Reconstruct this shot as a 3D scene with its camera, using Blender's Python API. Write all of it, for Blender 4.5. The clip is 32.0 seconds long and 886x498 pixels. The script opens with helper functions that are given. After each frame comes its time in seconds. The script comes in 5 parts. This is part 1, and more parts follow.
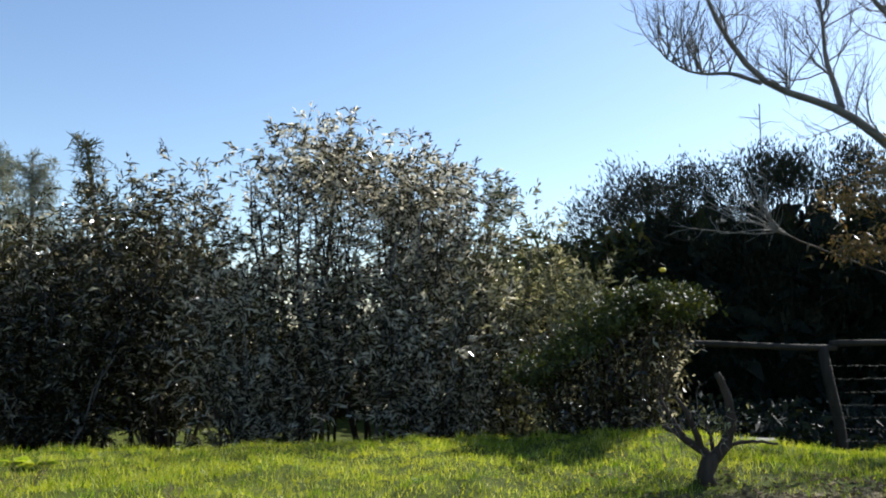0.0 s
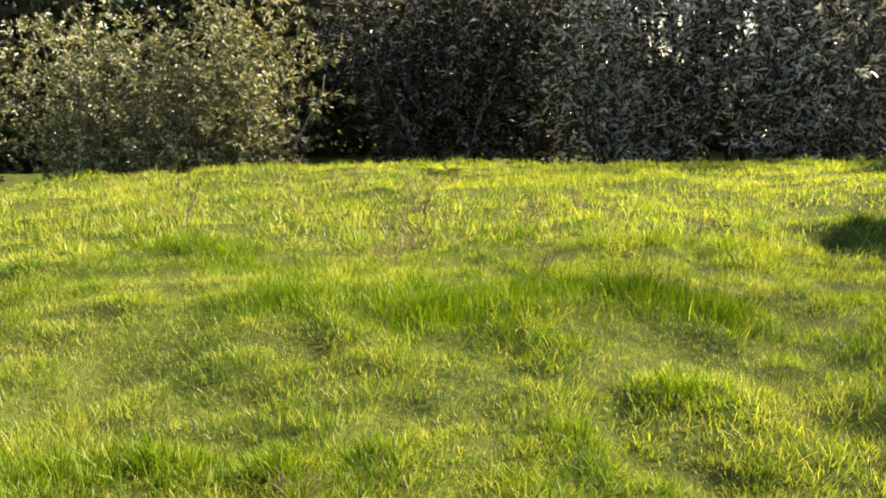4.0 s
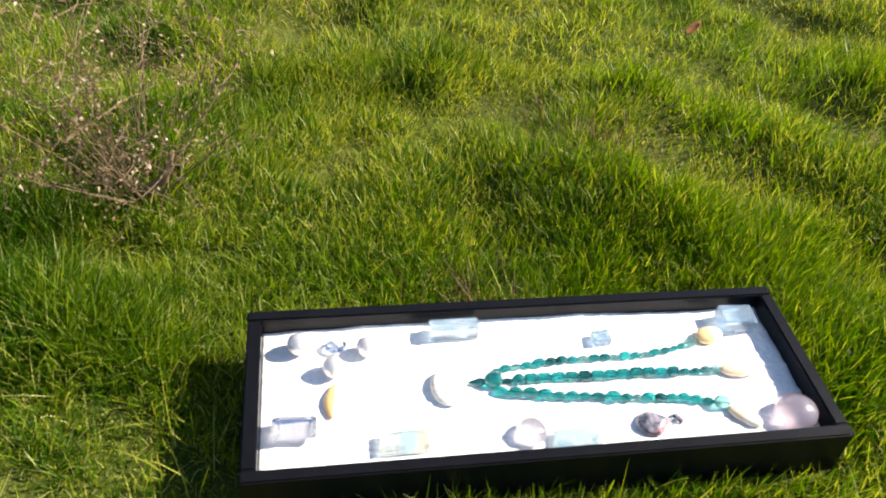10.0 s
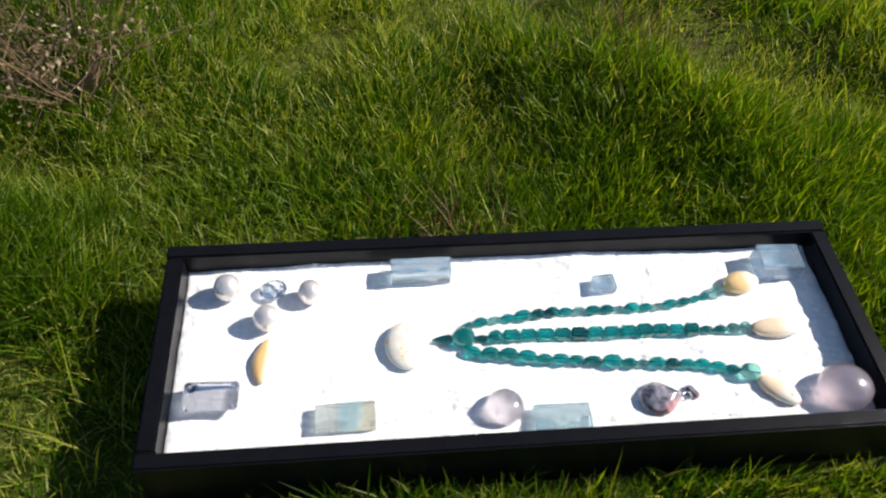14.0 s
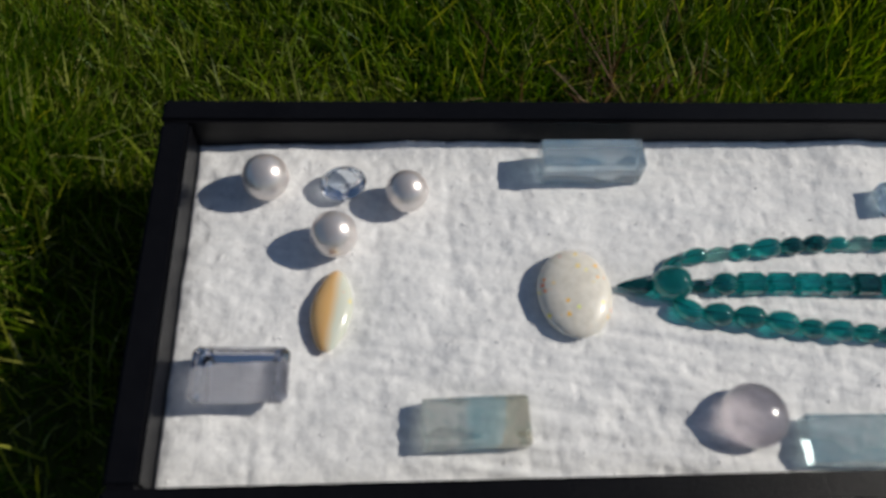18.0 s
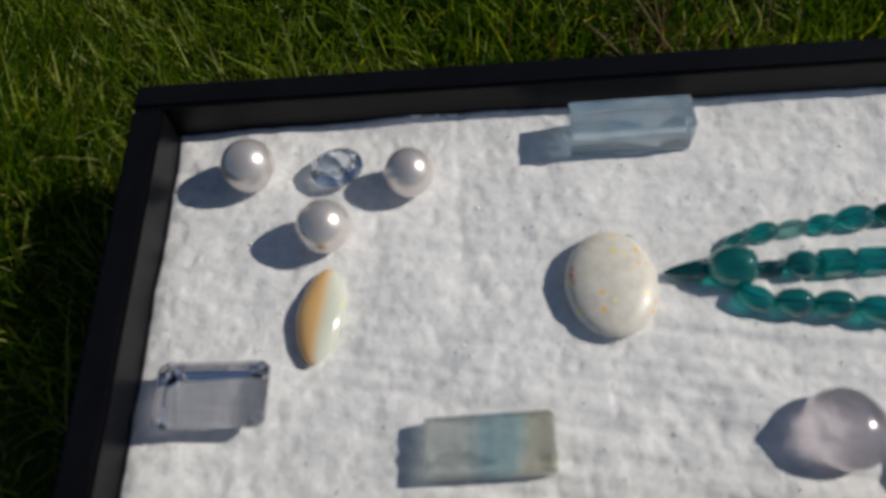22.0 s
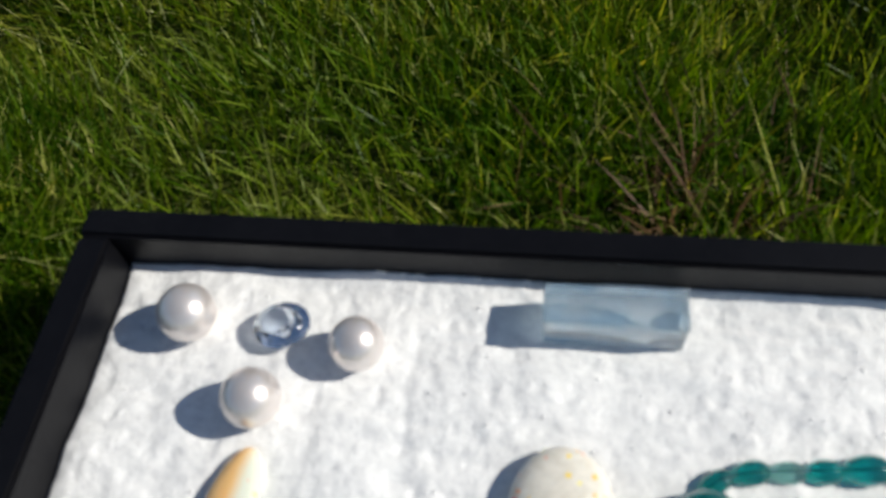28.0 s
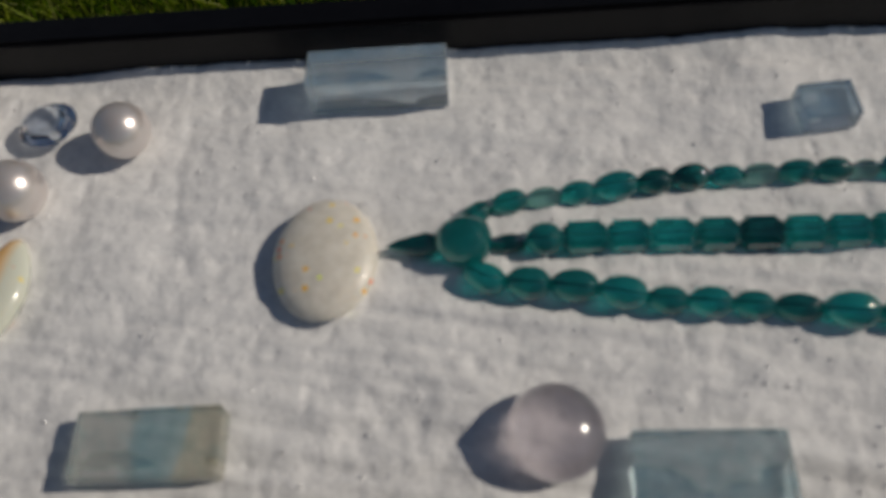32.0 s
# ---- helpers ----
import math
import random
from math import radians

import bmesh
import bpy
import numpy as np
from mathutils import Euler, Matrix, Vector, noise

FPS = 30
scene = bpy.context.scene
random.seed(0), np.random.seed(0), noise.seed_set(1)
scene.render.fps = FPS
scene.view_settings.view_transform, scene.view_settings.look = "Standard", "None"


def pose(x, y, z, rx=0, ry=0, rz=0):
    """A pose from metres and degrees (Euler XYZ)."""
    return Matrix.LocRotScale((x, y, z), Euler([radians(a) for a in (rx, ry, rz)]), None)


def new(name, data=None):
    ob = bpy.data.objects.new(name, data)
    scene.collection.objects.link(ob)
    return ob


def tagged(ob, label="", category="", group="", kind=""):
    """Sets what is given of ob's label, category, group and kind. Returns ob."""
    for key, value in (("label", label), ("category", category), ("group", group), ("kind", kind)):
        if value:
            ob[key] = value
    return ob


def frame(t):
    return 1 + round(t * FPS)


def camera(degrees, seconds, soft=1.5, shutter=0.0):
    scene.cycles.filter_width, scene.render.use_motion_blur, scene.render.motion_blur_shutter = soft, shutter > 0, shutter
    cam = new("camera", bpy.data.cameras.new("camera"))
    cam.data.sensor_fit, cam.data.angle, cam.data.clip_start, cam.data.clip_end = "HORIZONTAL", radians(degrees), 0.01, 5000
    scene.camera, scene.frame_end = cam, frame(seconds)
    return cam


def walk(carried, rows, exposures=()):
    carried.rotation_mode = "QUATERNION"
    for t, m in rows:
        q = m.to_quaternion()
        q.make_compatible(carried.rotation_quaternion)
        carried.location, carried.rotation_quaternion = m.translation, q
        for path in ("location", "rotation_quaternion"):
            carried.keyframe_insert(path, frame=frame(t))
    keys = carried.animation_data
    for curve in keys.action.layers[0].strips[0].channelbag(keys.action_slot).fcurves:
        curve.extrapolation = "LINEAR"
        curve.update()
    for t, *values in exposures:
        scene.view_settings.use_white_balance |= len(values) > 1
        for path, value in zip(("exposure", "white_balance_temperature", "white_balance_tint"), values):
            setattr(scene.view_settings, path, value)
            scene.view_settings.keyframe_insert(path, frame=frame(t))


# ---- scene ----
cam = camera(57.2, 32.0, soft=1.85)
# a small fixed-focus lens: sharp far off, soft a hand's width away
cam.data.dof.use_dof, cam.data.dof.focus_distance, cam.data.dof.aperture_fstop = True, 1.0, 25.0
METRES, EYE, TILT, LEAN, TURN = 1.0, 0.634, 5.5, 0.0, 0.0
ROWS = [
    (0.0, 0.0, 0.0, 0.0, 0.0, 0.0, 0.0),
    (0.5, -0.0068, 0.0069, -0.0235, 0.09, -2.79, -0.13),
    (1.0, -0.0317, 0.009, -0.036, 3.93, -4.62, 0.8),
    (1.5, -0.0653, 0.0075, -0.0482, 8.09, -5.82, 1.13),
    (2.0, -0.096, -0.0016, -0.0657, 13.32, -7.25, 1.28),
    (2.5, -0.1067, -0.0125, -0.0861, 19.41, -9.97, 1.66),
    (3.0, -0.1127, -0.0298, -0.0989, 22.24, -11.24, 1.78),
    (3.5, -0.1249, -0.0582, -0.1036, 23.41, -12.36, 2.67),
    (4.0, -0.1279, -0.0768, -0.1249, 24.01, -17.11, 3.59),
    (4.5, -0.1308, -0.0956, -0.1388, 25.75, -19.48, 3.37),
    (6.5, -0.1348, -0.1401, -0.1849, 28.4, -27.48, 1.3),
    (7.0, -0.1323, -0.1457, -0.1963, 27.99, -30.53, 1.15),
    (7.5, -0.1313, -0.15, -0.2063, 28.01, -33.39, 1.44),
    (8.0, -0.1304, -0.1522, -0.2116, 28.19, -36.11, 1.32),
    (8.5, -0.126, -0.1591, -0.2128, 28.53, -37.0, 1.3),
    (9.0, -0.1261, -0.1665, -0.2212, 29.03, -39.38, 1.04),
    (9.5, -0.127, -0.1697, -0.2278, 29.73, -41.58, 0.57),
    (10.0, -0.126, -0.1709, -0.2314, 30.32, -43.08, -0.01),
    (10.5, -0.1243, -0.1694, -0.2336, 30.7, -44.49, -0.34),
    (11.0, -0.1211, -0.1678, -0.2329, 30.53, -45.6, -0.5),
    (11.5, -0.1225, -0.1734, -0.2317, 32.19, -45.27, 0.02),
    (12.0, -0.1179, -0.1636, -0.238, 33.32, -46.71, -0.11),
    (12.5, -0.1165, -0.1433, -0.2433, 33.63, -48.0, 1.31),
    (13.0, -0.1167, -0.1201, -0.2532, 33.49, -49.78, 1.64),
    (13.5, -0.1262, -0.0957, -0.2667, 33.11, -50.89, 1.48),
    (15.5, -0.1417, -0.0307, -0.3444, 34.18, -53.78, 4.55),
    (16.0, -0.1481, -0.0181, -0.3563, 34.07, -55.91, 4.96),
    (16.5, -0.1608, -0.0142, -0.3664, 33.19, -57.21, 5.04),
    (17.0, -0.1844, -0.0144, -0.3793, 33.71, -59.19, 2.16),
    (17.5, -0.2163, -0.0205, -0.3946, 35.52, -60.21, 0.68),
    (18.0, -0.2375, -0.0176, -0.4087, 35.98, -61.28, 1.2),
    (18.5, -0.243, -0.0128, -0.4217, 35.52, -62.68, 3.24),
    (19.0, -0.2392, -0.0008, -0.4254, 35.6, -62.24, 4.49),
    (19.5, -0.233, -0.0029, -0.4277, 35.8, -62.07, 4.54),
    (20.0, -0.2343, 0.0002, -0.4278, 35.99, -62.39, 4.86),
    (20.5, -0.2331, 0.0088, -0.4316, 35.57, -62.65, 5.76),
    (21.0, -0.2359, 0.015, -0.4369, 36.19, -63.01, 6.69),
    (21.5, -0.2319, 0.0133, -0.4418, 36.28, -61.77, 8.2),
    (22.0, -0.2308, 0.0047, -0.442, 36.8, -61.07, 8.19),
    (22.5, -0.2307, -0.0065, -0.4399, 37.3, -59.65, 7.85),
    (23.0, -0.2231, -0.0101, -0.4399, 37.35, -56.79, 8.9),
    (23.5, -0.2056, -0.0043, -0.4471, 38.85, -54.88, 10.21),
    (24.0, -0.1993, 0.0059, -0.4515, 40.61, -54.18, 9.9),
    (24.5, -0.1955, 0.0159, -0.4526, 40.11, -55.9, 9.18),
    (25.0, -0.2029, 0.0271, -0.453, 41.16, -57.37, 9.17),
    (25.5, -0.2109, 0.0339, -0.4455, 42.56, -56.64, 8.78),
    (26.0, -0.2214, 0.034, -0.4449, 43.91, -56.73, 9.28),
    (26.5, -0.2288, 0.0401, -0.4446, 45.16, -56.69, 9.48),
    (28.5, -0.2374, 0.0637, -0.4515, 44.66, -58.88, 9.79),
    (29.0, -0.2236, 0.0772, -0.4554, 42.0, -60.46, 9.13),
    (29.5, -0.2107, 0.0795, -0.4595, 40.49, -61.68, 8.28),
    (30.0, -0.209, 0.0705, -0.465, 40.41, -62.0, 7.6),
    (30.5, -0.209, 0.0657, -0.4665, 40.9, -62.0, 7.63),
    (31.0, -0.2045, 0.0574, -0.4679, 39.53, -62.29, 7.86),
    (31.5, -0.197, 0.052, -0.4705, 38.25, -62.15, 8.86),
    (32.0, -0.1899, 0.0481, -0.4734, 37.8, -62.21, 8.83),
]
EXPOSURES = [(0.0, 1.12, 6100, 10), (1.0, 1.6, 6500, 12), (1.5, 1.75, 6700, 13), (3.0, 2.05, 7300, 17), (4.5, 2.0, 7300, 16), (7.0, 1.78, 7200, 15), (9.5, 1.66, 7100, 14), (10.0, 1.45, 7000, 13), (11.0, 1.3, 6800, 12), (13.5, 0.85, 6600, 11), (15.5, -0.12, 6600, 10),
             (17.0, -0.5, 6600, 10), (19.0, -0.73, 6600, 10), (22.0, -0.76, 6600, 10), (25.0, -0.85, 6700, 10), (26.0, -0.55, 6700, 10), (28.5, -0.05, 6500, 8), (29.0, -0.2, 6500, 9), (30.0, -0.72, 6700, 10), (31.0, -1.05, 6800, 11), (32.0, -1.25, 7000, 12)]
walk(cam, [(t, pose(0, 0, EYE, TILT, LEAN, TURN) @ pose(METRES * x, METRES * y, METRES * z, 90 + pitch, roll, yaw)) for t, x, y, z, yaw, pitch, roll in ROWS], EXPOSURES)

# ---- daylight ----
SUN_AZ, SUN_EL = radians(43.0), radians(36.5)
SUN_DIR = Vector((math.cos(SUN_AZ) * math.cos(SUN_EL), math.sin(SUN_AZ) * math.cos(SUN_EL), math.sin(SUN_EL)))
world = bpy.data.worlds.new("world")
scene.world = world
world.use_nodes = True
wn = world.node_tree
sky = wn.nodes.new("ShaderNodeTexSky")
sky.sky_type, sky.sun_disc = "NISHITA", False
sky.sun_elevation, sky.sun_rotation = SUN_EL, radians(90) - SUN_AZ
sky.air_density, sky.dust_density, sky.ozone_density = 1.0, 0.35, 1.6
wn.links.new(sky.outputs[0], wn.nodes["Background"].inputs[0])
wn.nodes["Background"].inputs[1].default_value = 0.078
sun = new("sun", bpy.data.lights.new("sun", "SUN"))
sun.data.energy, sun.data.angle, sun.data.color = 5.0, radians(0.55), (1.0, 0.95, 0.86)
sun.matrix_world = SUN_DIR.to_track_quat("Z", "Y").to_matrix().to_4x4()


# ---- materials ----
def node_mat(name, rough=0.6, metal=0.0):
    m = bpy.data.materials.new(name)
    m.use_nodes = True
    b = m.node_tree.nodes["Principled BSDF"]
    b.inputs["Roughness"].default_value = rough
    b.inputs["Metallic"].default_value = metal
    b.inputs["Specular IOR Level"].default_value = 0.4
    return m, m.node_tree, b


def add_node(nt, kind, **values):
    n = nt.nodes.new(kind)
    for key, value in values.items():
        n.inputs[key.replace("_", " ")].default_value = value
    return n


def coords(nt):
    return nt.nodes.new("ShaderNodeTexCoord").outputs["Object"]


def noise_tex(nt, scale, detail=4.0, rough=0.6, vec=None):
    n = add_node(nt, "ShaderNodeTexNoise", Scale=scale, Detail=detail, Roughness=rough)
    nt.links.new(vec if vec else coords(nt), n.inputs["Vector"])
    return n.outputs["Fac"]


def ramp(nt, fac, stops):
    r = nt.nodes.new("ShaderNodeValToRGB")
    e = r.color_ramp.elements
    while len(e) < len(stops):
        e.new(0.5)
    for item, (p, c) in zip(e, stops):
        item.position, item.color = p, (*c, 1.0)
    nt.links.new(fac, r.inputs[0])
    return r.outputs[0]


def mixed(nt, fac, a, b, mode="MIX"):
    m = nt.nodes.new("ShaderNodeMix")
    m.data_type, m.blend_type = "RGBA", mode
    for sock, v in ((m.inputs[0], fac), (m.inputs[6], a), (m.inputs[7], b)):
        if isinstance(v, (int, float)):
            sock.default_value = v
        elif isinstance(v, tuple):
            sock.default_value = (*v, 1.0)
        else:
            nt.links.new(v, sock)
    return m.outputs[2]


def bump(nt, b, height, strength, distance):
    n = add_node(nt, "ShaderNodeBump", Strength=strength, Distance=distance)
    nt.links.new(height, n.inputs["Height"])
    nt.links.new(n.outputs[0], b.inputs["Normal"])


def island(nt):
    return nt.nodes.new("ShaderNodeNewGeometry").outputs["Random Per Island"]


def leaf_mat(name, stops, patch_stops, patch_scale, rough, through_amount, through_tint, mask_mode="MULTIPLY"):
    """Leaves: colour by leaf, patches over the plant, gloss, and light that comes through."""
    m, nt, b = node_mat(name, rough)
    base = ramp(nt, island(nt), stops)
    patch = ramp(nt, noise_tex(nt, patch_scale, 3.0), patch_stops)
    col = mixed(nt, 1.0, base, patch, mask_mode)
    nt.links.new(col, b.inputs["Base Color"])
    tr = nt.nodes.new("ShaderNodeBsdfTranslucent")
    nt.links.new(mixed(nt, 1.0, col, through_tint, "MULTIPLY"), tr.inputs[0])
    mx = nt.nodes.new("ShaderNodeMixShader")
    mx.inputs[0].default_value = through_amount
    nt.links.new(b.outputs[0], mx.inputs[1])
    nt.links.new(tr.outputs[0], mx.inputs[2])
    nt.links.new(mx.outputs[0], nt.nodes["Material Output"].inputs[0])
    return m


# palest blades: dry ones, and sun highlights put into the colour
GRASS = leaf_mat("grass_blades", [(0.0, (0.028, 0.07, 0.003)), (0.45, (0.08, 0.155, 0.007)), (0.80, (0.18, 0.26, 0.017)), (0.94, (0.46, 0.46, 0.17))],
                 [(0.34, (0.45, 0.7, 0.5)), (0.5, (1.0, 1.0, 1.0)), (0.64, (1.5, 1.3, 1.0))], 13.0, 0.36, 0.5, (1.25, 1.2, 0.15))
# yellower copy of the grass with sunlight put into its colour
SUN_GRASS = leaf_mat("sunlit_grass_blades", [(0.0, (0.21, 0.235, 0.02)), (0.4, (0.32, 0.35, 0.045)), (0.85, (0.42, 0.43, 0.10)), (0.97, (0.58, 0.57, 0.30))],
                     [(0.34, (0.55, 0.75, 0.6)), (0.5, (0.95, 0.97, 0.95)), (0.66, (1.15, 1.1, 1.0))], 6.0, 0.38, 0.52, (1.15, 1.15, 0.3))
TUFT_GRASS = leaf_mat("deep_green_tufts", [(0.0, (0.045, 0.095, 0.004)), (0.55, (0.105, 0.18, 0.008)), (0.9, (0.21, 0.28, 0.016)), (1.0, (0.45, 0.46, 0.16))],
                      [(0.3, (0.7, 0.85, 0.65)), (0.7, (1.1, 1.05, 1.0))], 9.0, 0.38, 0.5, (1.2, 1.2, 0.15))
# blades by the tray: a copy darkened to put shade into its colour
SHADED_GRASS = leaf_mat("shaded_grass_blades", [(0.0, (0.014, 0.045, 0.002)), (0.5, (0.045, 0.115, 0.004)), (0.84, (0.13, 0.225, 0.009)), (0.97, (0.42, 0.42, 0.16))],
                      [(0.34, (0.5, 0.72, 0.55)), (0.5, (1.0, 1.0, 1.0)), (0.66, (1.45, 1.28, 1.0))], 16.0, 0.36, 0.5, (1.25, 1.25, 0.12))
DRY_GRASS = leaf_mat("dry_grass_blades", [(0.0, (0.05, 0.026, 0.012)), (0.6, (0.12, 0.066, 0.03)), (1.0, (0.32, 0.22, 0.12))],
                     [(0.3, (0.8, 0.8, 0.8)), (0.7, (1.1, 1.05, 1.0))], 20.0, 0.6, 0.3, (1.1, 1.0, 0.7))
for grass in (GRASS, SUN_GRASS, TUFT_GRASS, SHADED_GRASS):
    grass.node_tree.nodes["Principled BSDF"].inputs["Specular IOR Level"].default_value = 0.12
# hedge leaves: the palest have sun glints put into their colour
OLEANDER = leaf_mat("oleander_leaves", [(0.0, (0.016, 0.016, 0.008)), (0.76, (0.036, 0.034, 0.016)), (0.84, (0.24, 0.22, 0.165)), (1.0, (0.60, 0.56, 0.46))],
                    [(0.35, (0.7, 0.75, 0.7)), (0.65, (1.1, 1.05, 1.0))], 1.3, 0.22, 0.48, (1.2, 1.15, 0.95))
# silvery plants, with more leaves whose colour holds a glint
SILVER_GLINT_OLEANDER = leaf_mat("silvery_glinting_leaves", [(0.0, (0.024, 0.023, 0.012)), (0.56, (0.06, 0.055, 0.030)), (0.63, (0.44, 0.405, 0.315)), (1.0, (0.90, 0.86, 0.76))],
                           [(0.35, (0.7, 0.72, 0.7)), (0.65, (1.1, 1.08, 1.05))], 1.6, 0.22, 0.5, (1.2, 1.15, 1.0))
# yellowish plants; glints are coloured into their palest leaves too
GREEN_OLEANDER = leaf_mat("yellowish_oleander_leaves", [(0.0, (0.06, 0.066, 0.026)), (0.45, (0.12, 0.12, 0.055)), (0.66, (0.30, 0.28, 0.17)), (1.0, (0.70, 0.66, 0.52))],
                          [(0.35, (0.7, 0.75, 0.7)), (0.65, (1.1, 1.05, 1.0))], 1.3, 0.28, 0.45, (1.15, 1.1, 0.75))
for leaf in (OLEANDER, SILVER_GLINT_OLEANDER, GREEN_OLEANDER):
    leaf.node_tree.nodes["Principled BSDF"].inputs["Specular IOR Level"].default_value = 0.75
LIGHT_LEAF = leaf_mat("pale_shrub_leaves", [(0.0, (0.05, 0.06, 0.024)), (0.55, (0.14, 0.15, 0.075)), (0.75, (0.32, 0.32, 0.20)), (1.0, (0.62, 0.61, 0.46))],
                      [(0.35, (0.75, 0.8, 0.75)), (0.65, (1.1, 1.05, 1.0))], 1.5, 0.42, 0.35, (1.3, 1.15, 0.5))
CLIPPED_LEAF = leaf_mat("clipped_shrub_leaves", [(0.0, (0.018, 0.026, 0.005)), (0.7, (0.045, 0.058, 0.009)), (1.0, (0.15, 0.155, 0.03))],
                        [(0.35, (0.75, 0.8, 0.75)), (0.65, (1.1, 1.05, 1.0))], 2.5, 0.6, 0.10, (1.3, 1.2, 0.5))
OLIVE_LEAF = leaf_mat("dull_olive_leaves", [(0.0, (0.05, 0.042, 0.022)), (0.7, (0.09, 0.078, 0.042)), (1.0, (0.22, 0.15, 0.08))],
                      [(0.35, (0.75, 0.8, 0.75)), (0.65, (1.1, 1.05, 1.0))], 1.5, 0.5, 0.22, (1.2, 1.05, 0.6))
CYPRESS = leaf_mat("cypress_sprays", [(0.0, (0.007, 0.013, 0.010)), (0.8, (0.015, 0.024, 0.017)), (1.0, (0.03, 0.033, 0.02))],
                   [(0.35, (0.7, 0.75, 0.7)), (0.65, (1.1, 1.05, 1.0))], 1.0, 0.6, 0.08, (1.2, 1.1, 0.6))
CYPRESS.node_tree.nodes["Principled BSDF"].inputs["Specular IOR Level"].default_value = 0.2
NEEDLES = leaf_mat("pine_needles", [(0.0, (0.018, 0.028, 0.010)), (0.7, (0.04, 0.052, 0.018)), (1.0, (0.12, 0.11, 0.045))],
                   [(0.35, (0.7, 0.75, 0.7)), (0.65, (1.1, 1.05, 1.0))], 0.6, 0.5, 0.25, (1.3, 1.15, 0.5))
# far pines: distance haze put into pale grey needle colours
HAZY_NEEDLES = leaf_mat("hazy_pine_needles", [(0.0, (0.13, 0.15, 0.135)), (0.7, (0.20, 0.215, 0.185)), (1.0, (0.28, 0.27, 0.22))],
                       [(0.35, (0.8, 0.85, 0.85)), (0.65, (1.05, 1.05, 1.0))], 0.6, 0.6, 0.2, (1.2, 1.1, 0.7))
WEED_LEAF = leaf_mat("dry_weed_heads", [(0.0, (0.17, 0.10, 0.055)), (0.6, (0.30, 0.20, 0.12)), (1.0, (0.60, 0.50, 0.38))],
                     [(0.3, (0.85, 0.85, 0.85)), (0.7, (1.1, 1.05, 1.0))], 30.0, 0.6, 0.35, (1.2, 1.0, 0.7))


def plain_mat(name, dark, light, scale, rough, relief=0.0, relief_scale=0.0, metal=0.0, stretch=None):
    m, nt, b = node_mat(name, rough, metal)
    vec = coords(nt)
    if stretch:
        mp = nt.nodes.new("ShaderNodeMapping")
        mp.inputs["Scale"].default_value = stretch
        nt.links.new(vec, mp.inputs[0])
        vec = mp.outputs[0]
    a = noise_tex(nt, scale, 5.0, 0.65, vec)
    c = noise_tex(nt, scale * 7.3, 4.0, 0.6, vec)
    col = mixed(nt, 0.35, ramp(nt, a, [(0.3, dark), (0.7, light)]), ramp(nt, c, [(0.35, dark), (0.65, light)]))
    nt.links.new(col, b.inputs["Base Color"])
    if relief:
        bump(nt, b, noise_tex(nt, relief_scale, 5.0, 0.65, vec), 0.8, relief)
    return m


def soil_mat():
    """Mossy green under the lawn, brown earth on the bare patch below the dead shrub."""
    m, nt, b = node_mat("mossy_earth", 0.95)
    b.inputs["Specular IOR Level"].default_value = 0.08
    moss = ramp(nt, noise_tex(nt, 9.0, 5.0, 0.65), [(0.3, (0.034, 0.044, 0.009)), (0.7, (0.085, 0.10, 0.018))])
    earth = ramp(nt, noise_tex(nt, 40.0, 6.0, 0.7), [(0.3, (0.04, 0.03, 0.015)), (0.5, (0.095, 0.08, 0.045)), (0.72, (0.25, 0.22, 0.13))])
    away = nt.nodes.new("ShaderNodeVectorMath")
    away.operation = "DISTANCE"
    nt.links.new(coords(nt), away.inputs[0])
    away.inputs[1].default_value = (1.2, 2.5, 0.0)
    wobble = nt.nodes.new("ShaderNodeMath")
    wobble.operation = "MULTIPLY_ADD"
    nt.links.new(noise_tex(nt, 5.0, 4.0), wobble.inputs[0])
    wobble.inputs[1].default_value = 0.45
    nt.links.new(away.outputs["Value"], wobble.inputs[2])
    nt.links.new(mixed(nt, ramp(nt, wobble.outputs[0], [(0.85, (0, 0, 0)), (1.0, (1, 1, 1))]), earth, moss), b.inputs["Base Color"])
    bump(nt, b, noise_tex(nt, 60.0, 5.0, 0.65), 0.8, 0.012)
    return m


SOIL = soil_mat()
BARK = plain_mat("bark", (0.022, 0.017, 0.013), (0.075, 0.06, 0.048), 8.0, 0.9, 0.01, 30.0, stretch=(1, 1, 0.25))
BARK.node_tree.nodes["Principled BSDF"].inputs["Specular IOR Level"].default_value = 0.12
GREY_BARK = plain_mat("grey_bark", (0.10, 0.095, 0.09), (0.24, 0.22, 0.20), 6.0, 0.85, 0.006, 40.0, stretch=(1, 1, 0.3))
TWIG = plain_mat("twigs", (0.09, 0.075, 0.06), (0.20, 0.17, 0.14), 12.0, 0.8)
WEED_STEM = plain_mat("dry_weed_stems", (0.075, 0.05, 0.026), (0.19, 0.125, 0.065), 40.0, 0.7)
OLD_WOOD = plain_mat("weathered_wood", (0.018, 0.015, 0.013), (0.05, 0.043, 0.036), 5.0, 0.85, 0.004, 30.0, stretch=(1, 1, 0.2))
OLD_WOOD.node_tree.nodes["Principled BSDF"].inputs["Specular IOR Level"].default_value = 0.1
WIRE = plain_mat("wire", (0.02, 0.018, 0.016), (0.045, 0.04, 0.035), 20.0, 0.7, metal=0.3)
CHIP = plain_mat("bark_chips", (0.06, 0.04, 0.02), (0.26, 0.18, 0.10), 14.0, 0.9)


